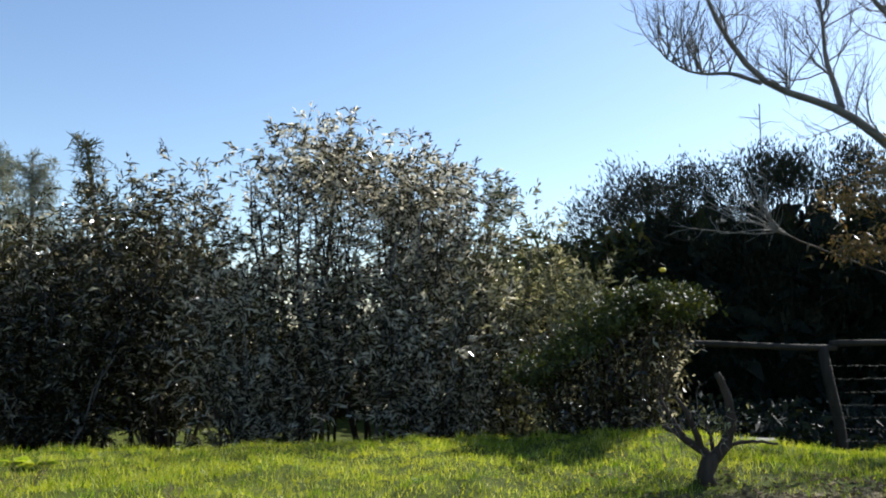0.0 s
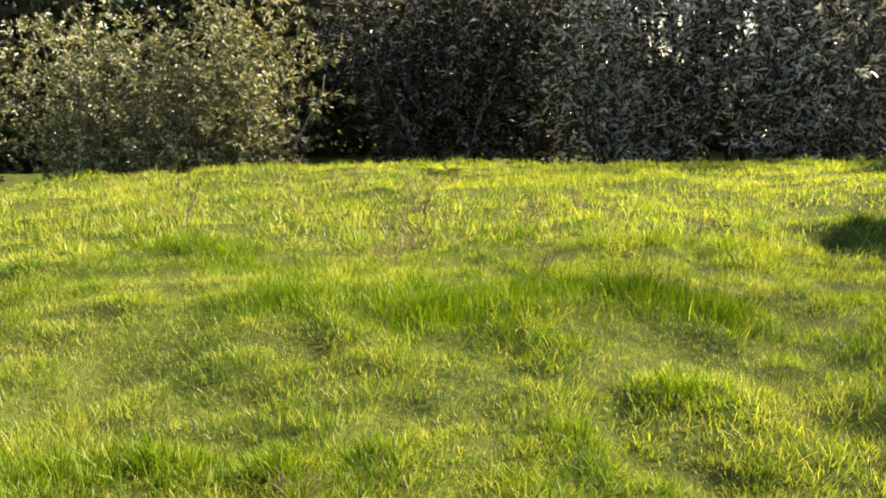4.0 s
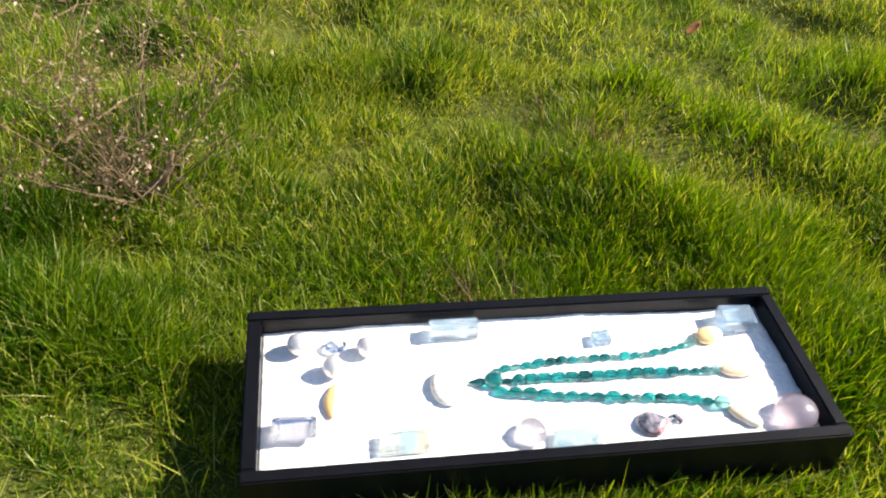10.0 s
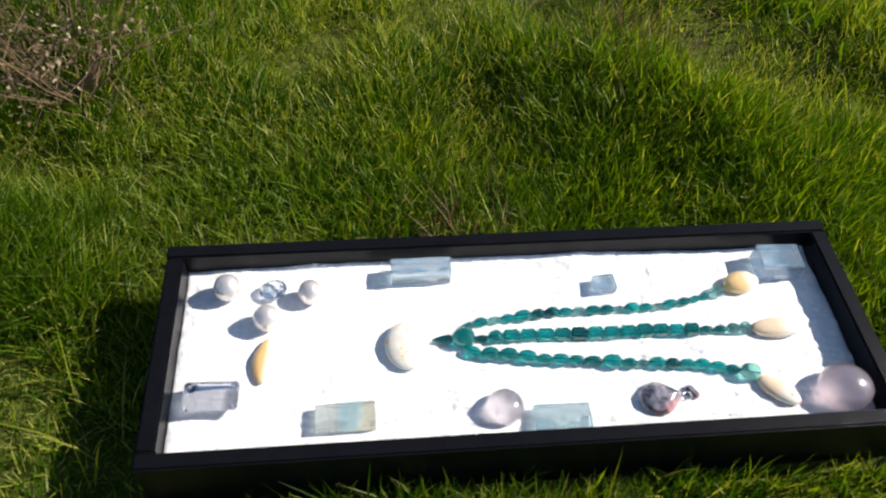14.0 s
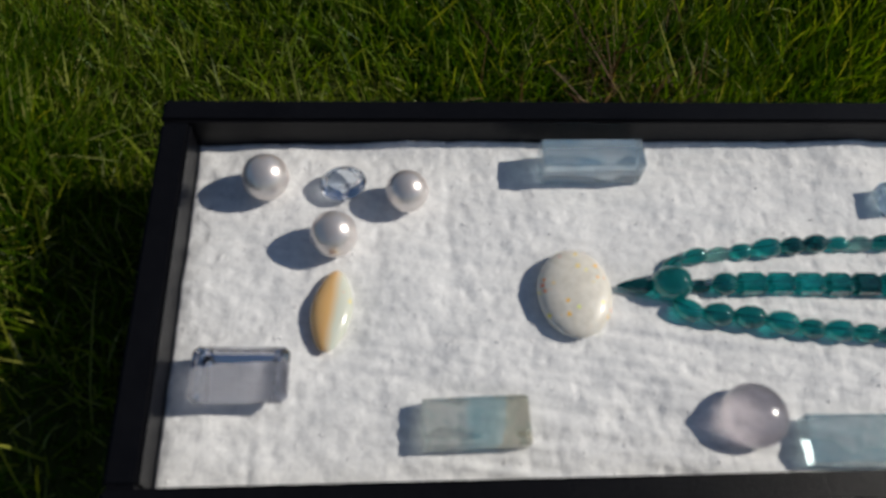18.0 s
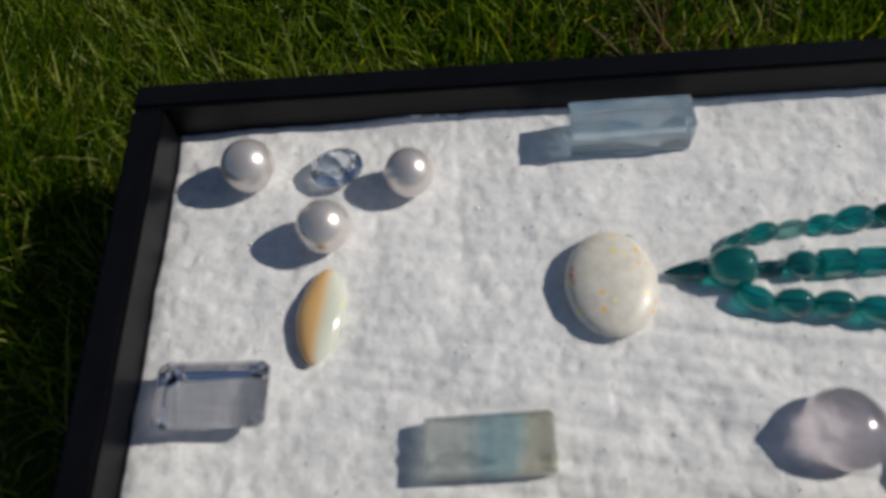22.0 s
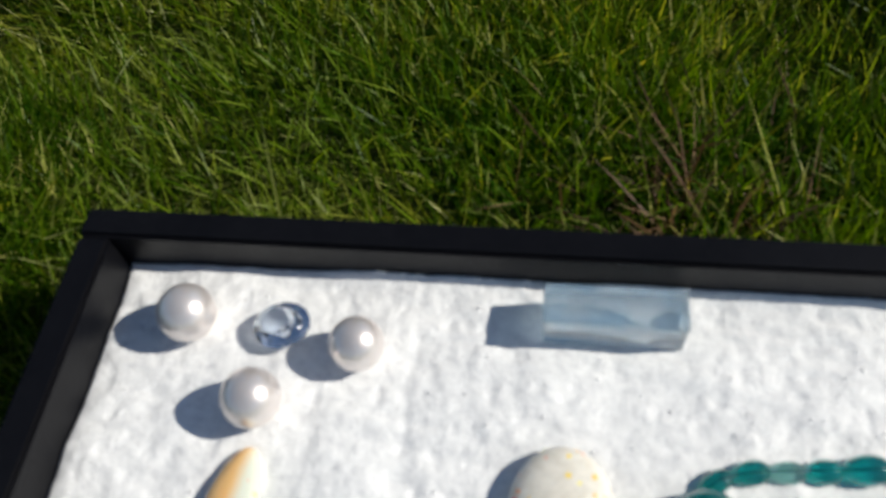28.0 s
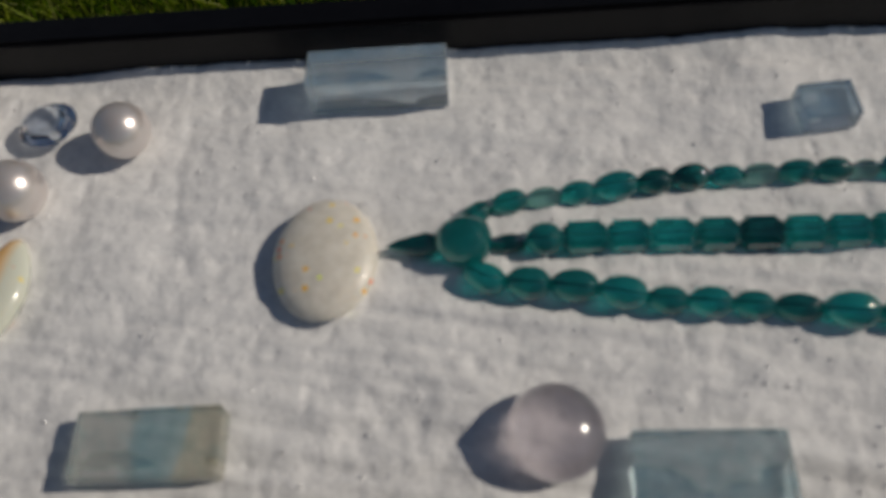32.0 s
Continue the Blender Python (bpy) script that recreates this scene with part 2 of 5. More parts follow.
# ---- building helpers ----
def part(name, bm, material, parent=None, label="", smooth=False):
    """One mesh object from a bmesh, under a thing or on its own."""
    me = bpy.data.meshes.new(name)
    bm.to_mesh(me)
    bm.free()
    if smooth:
        me.polygons.foreach_set("use_smooth", [True] * len(me.polygons))
    me.materials.append(material)
    ob = new(name, me)
    if parent:
        ob.parent = parent
    if label:
        tagged(ob, label=label)
    return ob


def bulk(name, verts, tris, material, parent=None, smooth=False):
    """One mesh object from arrays of corners and triangles."""
    me = bpy.data.meshes.new(name)
    verts, tris = np.asarray(verts, dtype=np.float32), np.asarray(tris, dtype=np.int32)
    me.vertices.add(len(verts))
    me.vertices.foreach_set("co", verts.ravel())
    me.loops.add(tris.size)
    me.loops.foreach_set("vertex_index", tris.ravel())
    me.polygons.add(len(tris))
    me.polygons.foreach_set("loop_start", np.arange(0, tris.size, 3, dtype=np.int32))
    me.polygons.foreach_set("use_smooth", np.full(len(tris), smooth))
    me.update(calc_edges=True)
    me.materials.append(material)
    ob = new(name, me)
    if parent:
        ob.parent = parent
    return ob


def thing(name, label, category, group="", m=None):
    """An Empty at a thing's base."""
    ob = tagged(new(name), label, category, group)
    if m is not None:
        ob.matrix_basis = m
    return ob


def unit(v):
    return v / np.maximum(np.linalg.norm(v, axis=-1, keepdims=True), 1e-9)


def leaves(rng, centres, ways, length, width, droop=0.25, fold=0.25):
    """Lance-shaped leaves, folded along the middle, at the centres, pointing along ways."""
    k = len(centres)
    ways = unit(ways)
    side = unit(np.cross(ways, rng.normal(size=(k, 3))))
    up = np.cross(side, ways)
    length, width = length[:, None], width[:, None]
    tip_drop = np.zeros((k, 3))
    tip_drop[:, 2:] = -droop * length
    a = centres
    b1 = centres + ways * length * 0.45 + side * width * 0.5 + up * width * fold
    b2 = centres + ways * length * 0.45 - side * width * 0.5 + up * width * fold
    tip = centres + ways * length + tip_drop
    v = np.stack([a, b1, tip, b2], 1).reshape(-1, 3)
    base = np.arange(k)[:, None, None] * 4
    f = (base + np.array([[0, 1, 2], [0, 2, 3]])).reshape(-1, 3)
    return v, f


def tube(points, radii, sides=6):
    """A bent, tapering tube: corners and triangles."""
    points, radii = np.asarray(points, float), np.asarray(radii, float)
    k = len(points)
    ways = unit(np.gradient(points, axis=0))
    ref = np.array([0.31, 0.17, 0.93]) if abs(ways[0][2]) < 0.8 else np.array([0.93, 0.17, 0.31])
    s = unit(np.cross(ways, ref))
    u = np.cross(s, ways)
    a = np.linspace(0, 2 * np.pi, sides, endpoint=False)
    ring = s[:, None] * np.cos(a)[None, :, None] + u[:, None] * np.sin(a)[None, :, None]
    v = (points[:, None] + ring * radii[:, None, None]).reshape(-1, 3)
    f = []
    for i in range(k - 1):
        for j in range(sides):
            p, q = i * sides + j, i * sides + (j + 1) % sides
            f += [(p, q, q + sides), (p, q + sides, p + sides)]
    v = np.vstack([v, points[:1], points[-1:]])
    for j in range(sides):
        f.append((len(v) - 2, (j + 1) % sides, j))
        f.append((len(v) - 1, (k - 1) * sides + j, (k - 1) * sides + (j + 1) % sides))
    return v, np.array(f)


def joined(pieces):
    vs, fs, n = [], [], 0
    for v, f in pieces:
        vs.append(v)
        fs.append(np.asarray(f) + n)
        n += len(v)
    return np.vstack(vs), np.vstack(fs)


def bent(rng, start, way, length, steps, wobble, lift=0.0):
    """A wandering line of points."""
    pts, d = [np.array(start, float)], unit(np.array(way, float))
    for _ in range(steps):
        d = unit(d + rng.normal(size=3) * wobble + np.array([0, 0, lift]))
        pts.append(pts[-1] + d * length / steps)
    return np.array(pts)


def smooth_noise(x, y, scale, seed):
    """Soft value noise from -1 to 1 on arrays."""
    r = np.random.RandomState(seed)
    grid = r.uniform(-1, 1, (64, 64))
    gx, gy = np.asarray(x) / scale + 31.7, np.asarray(y) / scale + 17.3
    ix, iy = np.floor(gx).astype(int), np.floor(gy).astype(int)
    fx, fy = gx - ix, gy - iy
    fx, fy = fx * fx * (3 - 2 * fx), fy * fy * (3 - 2 * fy)
    g = lambda i, j: grid[i % 64, j % 64]
    return (g(ix, iy) * (1 - fx) + g(ix + 1, iy) * fx) * (1 - fy) + (g(ix, iy + 1) * (1 - fx) + g(ix + 1, iy + 1) * fx) * fy


# ---- the lie of the land ----
# the tray's own axes: x along its long side, y across it, z out of its cotton
BOX_X, BOX_Y, BOX_Z = Vector((0.78530, 0.61900, -0.01177)), Vector((-0.61696, 0.78402, 0.06840)), Vector((0.05157, -0.04645, 0.99759))
BOX = Matrix(((*[a[0] for a in (BOX_X, BOX_Y, BOX_Z)], -0.3798), (*[a[1] for a in (BOX_X, BOX_Y, BOX_Z)], 0.1075), (*[a[2] for a in (BOX_X, BOX_Y, BOX_Z)], 0.0393), (0, 0, 0, 1)))
TRAY = (-0.0085, 0.3245, -0.1060, 0.0110)


def in_box(x, y, margin=0.0):
    dx, dy = x + 0.3798, y - 0.1075
    u, v = dx * 0.7859 + dy * 0.6184, -dx * 0.6184 + dy * 0.7859
    return (u > TRAY[0] - margin) & (u < TRAY[1] + margin) & (v > TRAY[2] - margin) & (v < TRAY[3] + margin)


# clumps of longer grass: place, radius, height
TUFTS = ((-0.94, 0.56, 0.12, 0.10), (-1.06, 0.52, 0.10, 0.09), (-0.84, 0.62, 0.09, 0.085), (-0.68, 0.66, 0.075, 0.08), (-0.61, 0.75, 0.06, 0.07), (-0.43, 1.54, 0.15, 0.12), (-0.26, 1.48, 0.12, 0.11),
         (-0.27, 1.06, 0.10, 0.08), (-0.22, 0.56, 0.085, 0.085), (-0.31, 0.56, 0.06, 0.07), (-0.295, 0.385, 0.062, 0.068), (-0.25, 0.40, 0.045, 0.07), (-0.12, 0.73, 0.09, 0.085), (-0.07, 0.56, 0.075, 0.08),
         (-0.19, 0.39, 0.05, 0.055), (-0.60, 0.58, 0.045, 0.055), (-0.78, 1.37, 0.24, 0.12), (-0.38, 0.90, 0.06, 0.06), (-0.50, 2.19, 0.09, 0.08), (-0.32, 2.19, 0.09, 0.08), (-0.66, 1.53, 0.16, 0.10),
         (-1.09, 1.27, 0.20, 0.09), (-0.62, 0.26, 0.06, 0.06), (0.02, 0.40, 0.09, 0.07), (-1.7, 1.7, 0.25, 0.09), (0.25, 1.6, 0.18, 0.08), (0.02, 2.77, 0.12, 0.06), (0.28, 2.76, 0.12, 0.06))


def clump(x, y):
    """How the lawn swells into tufts, about -1 to 1."""
    return 0.62 * smooth_noise(x, y, 0.085, 41) + 0.38 * smooth_noise(x, y, 0.045, 42) + 0.38 * smooth_noise(x, y, 0.21, 43)


def ground_z(x, y):
    x, y = np.asarray(x, float), np.asarray(y, float)
    d = np.hypot(x + 0.22, y - 0.17)
    calm = np.clip((d - 0.15) / 0.4, 0, 1)
    z = (0.024 * smooth_noise(x, y, 0.30, 3) + 0.022 * smooth_noise(x, y, 0.75, 4) + 0.009 * smooth_noise(x, y, 0.12, 5)) * calm
    z = z + 0.018 * (clump(x, y) + 0.3) * np.clip((d - 0.17) / 0.15, 0, 1)
    z = z - 0.045 * np.exp(-(((x + 1.25) / 1.1) ** 2 + ((y - 4.35) / 0.8) ** 2))
    z = z + 0.06 * np.exp(-(((x - 0.9) / 0.9) ** 2 + ((y - 4.1) / 0.6) ** 2))
    for cx, cy, rad, up in TUFTS:
        z = z + up * 0.28 * min(1.0, 0.10 / rad) * np.exp(-((x - cx) ** 2 + (y - cy) ** 2) / rad ** 2)
    z = z - 0.075 * np.exp(-(((x - 0.08) / 0.28) ** 4 + ((y - 2.6) / 0.12) ** 4))
    away = np.clip((np.hypot(x, y) - 4.55) / 1.4, 0, 1) * np.clip((y - 1.0) / 1.5, 0, 1)
    z = z - 0.40 * away * away * (3 - 2 * away)
    far = np.clip((np.hypot(x, y) - 14) / 40, 0, 1)
    return z * (1 - far) + 0.006


def soil_amount(x, y):
    """Where the lawn gives way to bare soil, 0 to 1."""
    d = np.hypot((x - 1.38) / 1.0, (y - 2.5) / 0.82) + 0.25 * smooth_noise(x, y, 0.22, 8)
    e = np.hypot((x - 0.55) / 0.22, (y - 2.35) / 0.12) + 0.3 * smooth_noise(x, y, 0.12, 9)
    return np.clip(np.maximum(1.25 - d, 0.8 - e) * 2.5, 0, 1)


def build_ground():
    axis = np.concatenate([-np.geomspace(3000, 6.2, 26), np.linspace(-6, -1.45, 46), np.linspace(-1.4, 1.4, 94), np.linspace(1.45, 6, 46), np.geomspace(6.2, 3000, 26)])
    k = len(axis)
    x, y = np.meshgrid(axis, axis, indexing="ij")
    v = np.stack([x, y, ground_z(x, y)], -1).reshape(-1, 3)
    i, j = np.meshgrid(np.arange(k - 1), np.arange(k - 1), indexing="ij")
    a = (i * k + j).ravel()
    f = np.vstack([np.stack([a, a + k, a + k + 1], 1), np.stack([a, a + k + 1, a + 1], 1)])
    ob = bulk("ground", v, f, SOIL, smooth=True)
    return tagged(ob, "brown earth under a rough sunlit lawn", "ground", kind="structure")


build_ground()


def blades(name, x, y, height, width, label, segs=3, lean=0.45, seed=1, material=GRASS):
    """A sward of single bent blades."""
    r = np.random.RandomState(seed)
    k = len(x)
    base = np.stack([x, y, ground_z(x, y) - 0.004], -1)
    az = r.uniform(0, 2 * np.pi, k)
    amount = np.abs(r.normal(0, lean, k)) + 0.08
    d = np.stack([np.cos(az) * amount, np.sin(az) * amount, np.ones(k)], -1)
    d += np.stack([0.06 * smooth_noise(x, y, 0.10, 21), 0.06 * smooth_noise(x, y, 0.10, 22), np.zeros(k)], -1)
    e = 0.012
    push = -0.05 / e * np.stack([clump(x + e, y) - clump(x - e, y), clump(x, y + e) - clump(x, y - e)], -1) * 0.5
    d[:, :2] += np.clip(push, -0.12, 0.12)
    d = unit(d)
    face = r.uniform(0, 2 * np.pi, k)
    side = np.stack([np.cos(face), np.sin(face), np.zeros(k)], -1)
    bend = np.stack([np.cos(az), np.sin(az), -0.6 * np.ones(k)], -1) * (np.abs(r.normal(0, 0.26, k)) * height)[:, None]
    tip, half = base + d * height[:, None] + bend, base + d * height[:, None] * 0.6 + bend * 0.36
    free = ~(in_box(tip[:, 0], tip[:, 1], 0.001) | in_box(half[:, 0], half[:, 1], 0.001))
    base, d, height, width, bend, side = base[free], d[free], height[free], width[free], bend[free], side[free]
    k = len(base)
    rows = []
    steps = {2: (0.0, 0.55), 3: (0.0, 0.4, 0.75)}[segs]
    for s in steps:
        p = base + d * (height * s)[:, None] + bend * s * s
        w = (width * (1.0 - 0.75 * s * s))[:, None] * 0.5
        rows += [p - side * w, p + side * w]
    rows.append(base + d * height[:, None] + bend)
    n = len(rows)
    v = np.stack(rows, 1).reshape(-1, 3)
    t = []
    for i in range(segs - 1):
        t += [(2 * i, 2 * i + 1, 2 * i + 3), (2 * i, 2 * i + 3, 2 * i + 2)]
    t.append((2 * segs - 2, 2 * segs - 1, 2 * segs))
    f = (np.arange(k)[:, None, None] * n + np.array(t)).reshape(-1, 3)
    return tagged(bulk(name, v, f, material), label, "grass", kind="stuff")


def lawn():
    r = np.random.RandomState(11)

    def scatter(count, x0, x1, y0, y1):
        return r.uniform(x0, x1, count), r.uniform(y0, y1, count)

    def tall(x, y):
        return np.clip(0.80 + 0.62 * clump(x, y) + 0.25 * smooth_noise(x, y, 0.4, 32), 0.36, 1.8)

    def keep(x, y, inner, outer, thin=1.0):
        d = np.hypot(x + 0.25, y - 0.2)
        ok = (d >= inner) & (d < outer) & ~in_box(x, y, 0.002)
        ok &= r.uniform(size=len(x)) > soil_amount(x, y) * 0.82
        ok &= r.uniform(size=len(x)) < np.clip(0.8 + 0.3 * clump(x, y), 0.62, 1) * thin
        return x[ok], y[ok]

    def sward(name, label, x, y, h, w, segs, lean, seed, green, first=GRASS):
        """Blades of one green and a copy with sunlight in its colour, mixed."""
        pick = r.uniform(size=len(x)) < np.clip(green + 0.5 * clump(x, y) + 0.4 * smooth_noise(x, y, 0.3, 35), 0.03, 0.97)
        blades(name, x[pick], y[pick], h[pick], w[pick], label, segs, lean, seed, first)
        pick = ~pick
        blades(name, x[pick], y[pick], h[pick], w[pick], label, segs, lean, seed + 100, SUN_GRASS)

    def low(x, y):
        u = (x + 0.3798) * 0.7859 + (y - 0.1075) * 0.6184
        v = -(x + 0.3798) * 0.6184 + (y - 0.1075) * 0.7859
        return np.where((u < -0.005) & in_box(x, y, 0.06), 1.1, np.where((v < -0.1) & in_box(x, y, 0.05), 1.1, np.where(in_box(x, y, 0.03), 1.0, 1.0)))

    near = "fine bright green grass round the tray, uneven and tufted"
    x, y = keep(*scatter(280000, -1.1, 0.6, -0.16, 1.0), 0.0, 0.74)
    # mostly the darkened copy close to the tray, plain grass farther out
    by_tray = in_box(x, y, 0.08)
    for inside, green, kind in ((True, 0.93, SHADED_GRASS), (False, 0.6, GRASS)):
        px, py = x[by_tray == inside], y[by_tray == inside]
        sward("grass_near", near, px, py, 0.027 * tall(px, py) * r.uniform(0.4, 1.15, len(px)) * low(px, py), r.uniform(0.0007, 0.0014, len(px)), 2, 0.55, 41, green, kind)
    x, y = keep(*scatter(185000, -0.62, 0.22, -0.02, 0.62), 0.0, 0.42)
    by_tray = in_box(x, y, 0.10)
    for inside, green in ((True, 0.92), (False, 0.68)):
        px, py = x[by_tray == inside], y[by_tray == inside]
        sward("grass_near", near, px, py, 0.033 * tall(px, py) * r.uniform(0.4, 1.2, len(px)) * low(px, py), r.uniform(0.0006, 0.0012, len(px)), 2, 0.45, 44, green, SHADED_GRASS)
    x, y = keep(*scatter(490000, -2.4, 1.5, -0.2, 2.4), 0.71, 2.15)
    ok = (y > 0.0) & (np.arctan2(-x - 0.15, y + 0.3) < 1.12) & (np.arctan2(x, y) < 0.62)
    x, y = x[ok], y[ok]
    sward("grass_middle", "rough bright green lawn with darker tufts", x, y, 0.032 * np.clip(tall(x, y), 0.5, 1.5) * r.uniform(0.45, 1.2, len(x)), r.uniform(0.0007, 0.0015, len(x)), 2, 0.45, 42, 0.52)
    x, y = scatter(270000, -5.7, 2.7, 0.9, 5.4)
    ok = (np.arctan2(-x, y) < 1.08) & (np.arctan2(x, y) < 0.56)
    x, y = keep(x[ok], y[ok], 2.1, 20)
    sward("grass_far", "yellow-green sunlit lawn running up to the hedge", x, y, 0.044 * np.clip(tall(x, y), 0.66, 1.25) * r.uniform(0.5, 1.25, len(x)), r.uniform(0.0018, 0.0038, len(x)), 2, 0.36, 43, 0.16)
    # upright fresh blades close behind the tray
    x, y = keep(*scatter(60000, -0.52, 0.14, 0.04, 0.5), 0.0, 0.36)
    ok = in_box(x, y, 0.13) & (np.hypot(x + 0.30, y - 0.235) > 0.035)
    x, y = x[ok], y[ok]
    sward("grass_near", near, x, y, 0.036 * np.clip(tall(x, y), 0.7, 1.4) * r.uniform(0.5, 1.15, len(x)), r.uniform(0.0006, 0.0011, len(x)), 3, 0.22, 47, 0.85, TUFT_GRASS)
    # a few long stray blades about the tray
    x, y = scatter(260, -0.55, 0.15, 0.0, 0.5)
    ok = in_box(x, y, 0.14) & ~in_box(x, y, 0.006)
    x, y = x[ok], y[ok]
    blades("long_grass", x, y, r.uniform(0.034, 0.056, len(x)), r.uniform(0.0006, 0.0011, len(x)), "stray long pale grass blades about the tray", 3, 0.6, 46, SUN_GRASS)
    x, y = scatter(60000, -4.0, 4.0, -4.0, 4.0)
    away = (np.arctan2(-x - 0.15, y + 0.3) > 1.0) | (np.arctan2(x, y) > 0.56) | (y < -0.1)
    x, y = keep(x[away], y[away], 0.5, 4.0)
    sward("grass_outer", "rough lawn round the tray on every side", x, y, 0.04 * tall(x, y) * r.uniform(0.5, 1.2, len(x)), r.uniform(0.003, 0.007, len(x)), 2, 0.4, 45, 0.4)
    for k, (cx, cy, rad, up) in enumerate(TUFTS):
        count = int(60000 * rad * rad) + 150
        a, d = r.uniform(0, 2 * np.pi, count), np.abs(r.normal(0, rad * 0.85, count))
        x, y = cx + np.cos(a) * d * 1.4, cy + np.sin(a) * d * 0.9
        ok = ~in_box(x, y, 0.03)
        x, y, d = x[ok], y[ok], d[ok]
        blades("grass_tuft", x, y, 0.60 * up * r.uniform(0.35, 1.1, len(x)) * np.exp(-(d / rad / 1.6) ** 2), r.uniform(0.0009, 0.0019, len(x)), "clump of longer deep green grass in the lawn", 2, 0.26, 80 + k, TUFT_GRASS)
    # dead patches
    for k, (cx, cy, rad, count) in enumerate(((-0.300, 0.232, 0.025, 300), (-0.30, 0.45, 0.06, 700), (-0.05, 0.62, 0.05, 500), (-0.62, 0.62, 0.07, 600))):
        a, d = r.uniform(0, 2 * np.pi, count), np.abs(r.normal(0, rad, count))
        x, y = cx + np.cos(a) * d, cy + np.sin(a) * d
        ok = ~in_box(x, y, 0.002)
        x, y = x[ok], y[ok]
        blades("dead_grass", x, y, 0.034 * r.uniform(0.4, 1.2, len(x)), r.uniform(0.0006, 0.0013, len(x)), "matted brown dead grass among the green", 3, 1.8, 60 + k, DRY_GRASS)


lawn()


# ---- the shrubs behind the lawn ----
def shrub(name, label, rng_seed, base, spread, height, count, stems, leaf_len, leaf_wide, material, bark=TWIG, sparse_top=0.0, profile=None, flat=0.0, low=0.04, gap=None):
    """A many-stemmed shrub: stems from the ground, each carrying leaves along its side shoots."""
    r = np.random.RandomState(rng_seed)
    ob = thing(name, label, "shrub", "shrubs of the hedge", pose(base[0], base[1], float(ground_z(base[0], base[1])) - 0.02))
    cen, way = [], []
    per = count // stems
    for i in range(stems):
        a, d = r.uniform(0, 2 * np.pi), np.sqrt(r.uniform())
        top = np.array([np.cos(a) * d * spread[0], np.sin(a) * d * spread[1], 0.0])
        h = height * r.uniform(0.86, 1.0)
        if profile:
            h *= profile(top[0] / spread[0])
        if not flat:
            h *= 1.0 - (0.42 if sparse_top == 0 else 0.13) * d * d
        foot = top * np.array([0.2, 0.3, 0]) + np.array([r.normal(0, 0.08), 0, 0])
        mid = (foot + top) * 0.5 + np.array([r.normal(0, 0.06), r.normal(0, 0.06), h * 0.5])
        end = top + np.array([r.normal(0, 0.05), r.normal(0, 0.05), h])
        t = np.linspace(0, 1, 8)[:, None]
        line = foot * (1 - t) ** 2 + 2 * mid * t * (1 - t) + end * t * t
        line[1:-1] += r.normal(0, 0.012, (6, 3))
        if i % 4 == 0:
            rad = 0.012 * height / 2.0 * r.uniform(0.6, 1.3)
            bulk("stem", *tube(line[:7], rad * np.linspace(1, 0.35, 7), 5), bark if i % 12 == 0 else BARK, ob, smooth=True)
        # side shoots along the stem, each with a whorl of leaves
        shoots = max(4, per // 11)
        sh = np.clip(r.uniform(low, 1.0, shoots) ** (0.75 - sparse_top if height > 2.0 else 1.15), 0, 1)
        root = np.stack([np.interp(sh, t[:, 0], line[:, c]) for c in range(3)], -1)
        out = unit(r.normal(size=(shoots, 3)) * np.array([1, 1, 0.7]) + np.array([0, 0, 0.5]))
        root = root + out * (np.clip(np.abs(r.normal(0, 0.15, shoots)), 0, 0.3) * (1.0 - 0.5 * sh ** 4))[:, None]
        along = r.uniform(0, 1, (shoots, 11, 1))
        cen.append((root[:, None] + out[:, None] * along * leaf_len * 1.5 + r.normal(0, 0.008, (shoots, 11, 3))).reshape(-1, 3))
        way.append((out[:, None] * (0.55 + 0.6 * along) + r.normal(0, 0.55, (shoots, 11, 3)) + np.array([0, 0, 0.25])).reshape(-1, 3))
    cen, way = np.vstack(cen), np.vstack(way)
    cen[:, 2] = np.maximum(cen[:, 2], 0.03)
    if gap:
        inside = ((cen[:, 0] + base[0] - gap[0]) / gap[2]) ** 2 + ((cen[:, 2] - 0.4 - gap[1]) / gap[3]) ** 2
        stay = r.uniform(size=len(cen)) > 0.66 * np.exp(-inside ** 2)
        cen, way = cen[stay], way[stay]
    k = len(cen)
    v, f = leaves(r, cen, way, leaf_len * r.uniform(0.6, 1.25, k), leaf_wide * r.uniform(0.7, 1.2, k))
    bulk("crown", v, f, material, ob)
    return ob


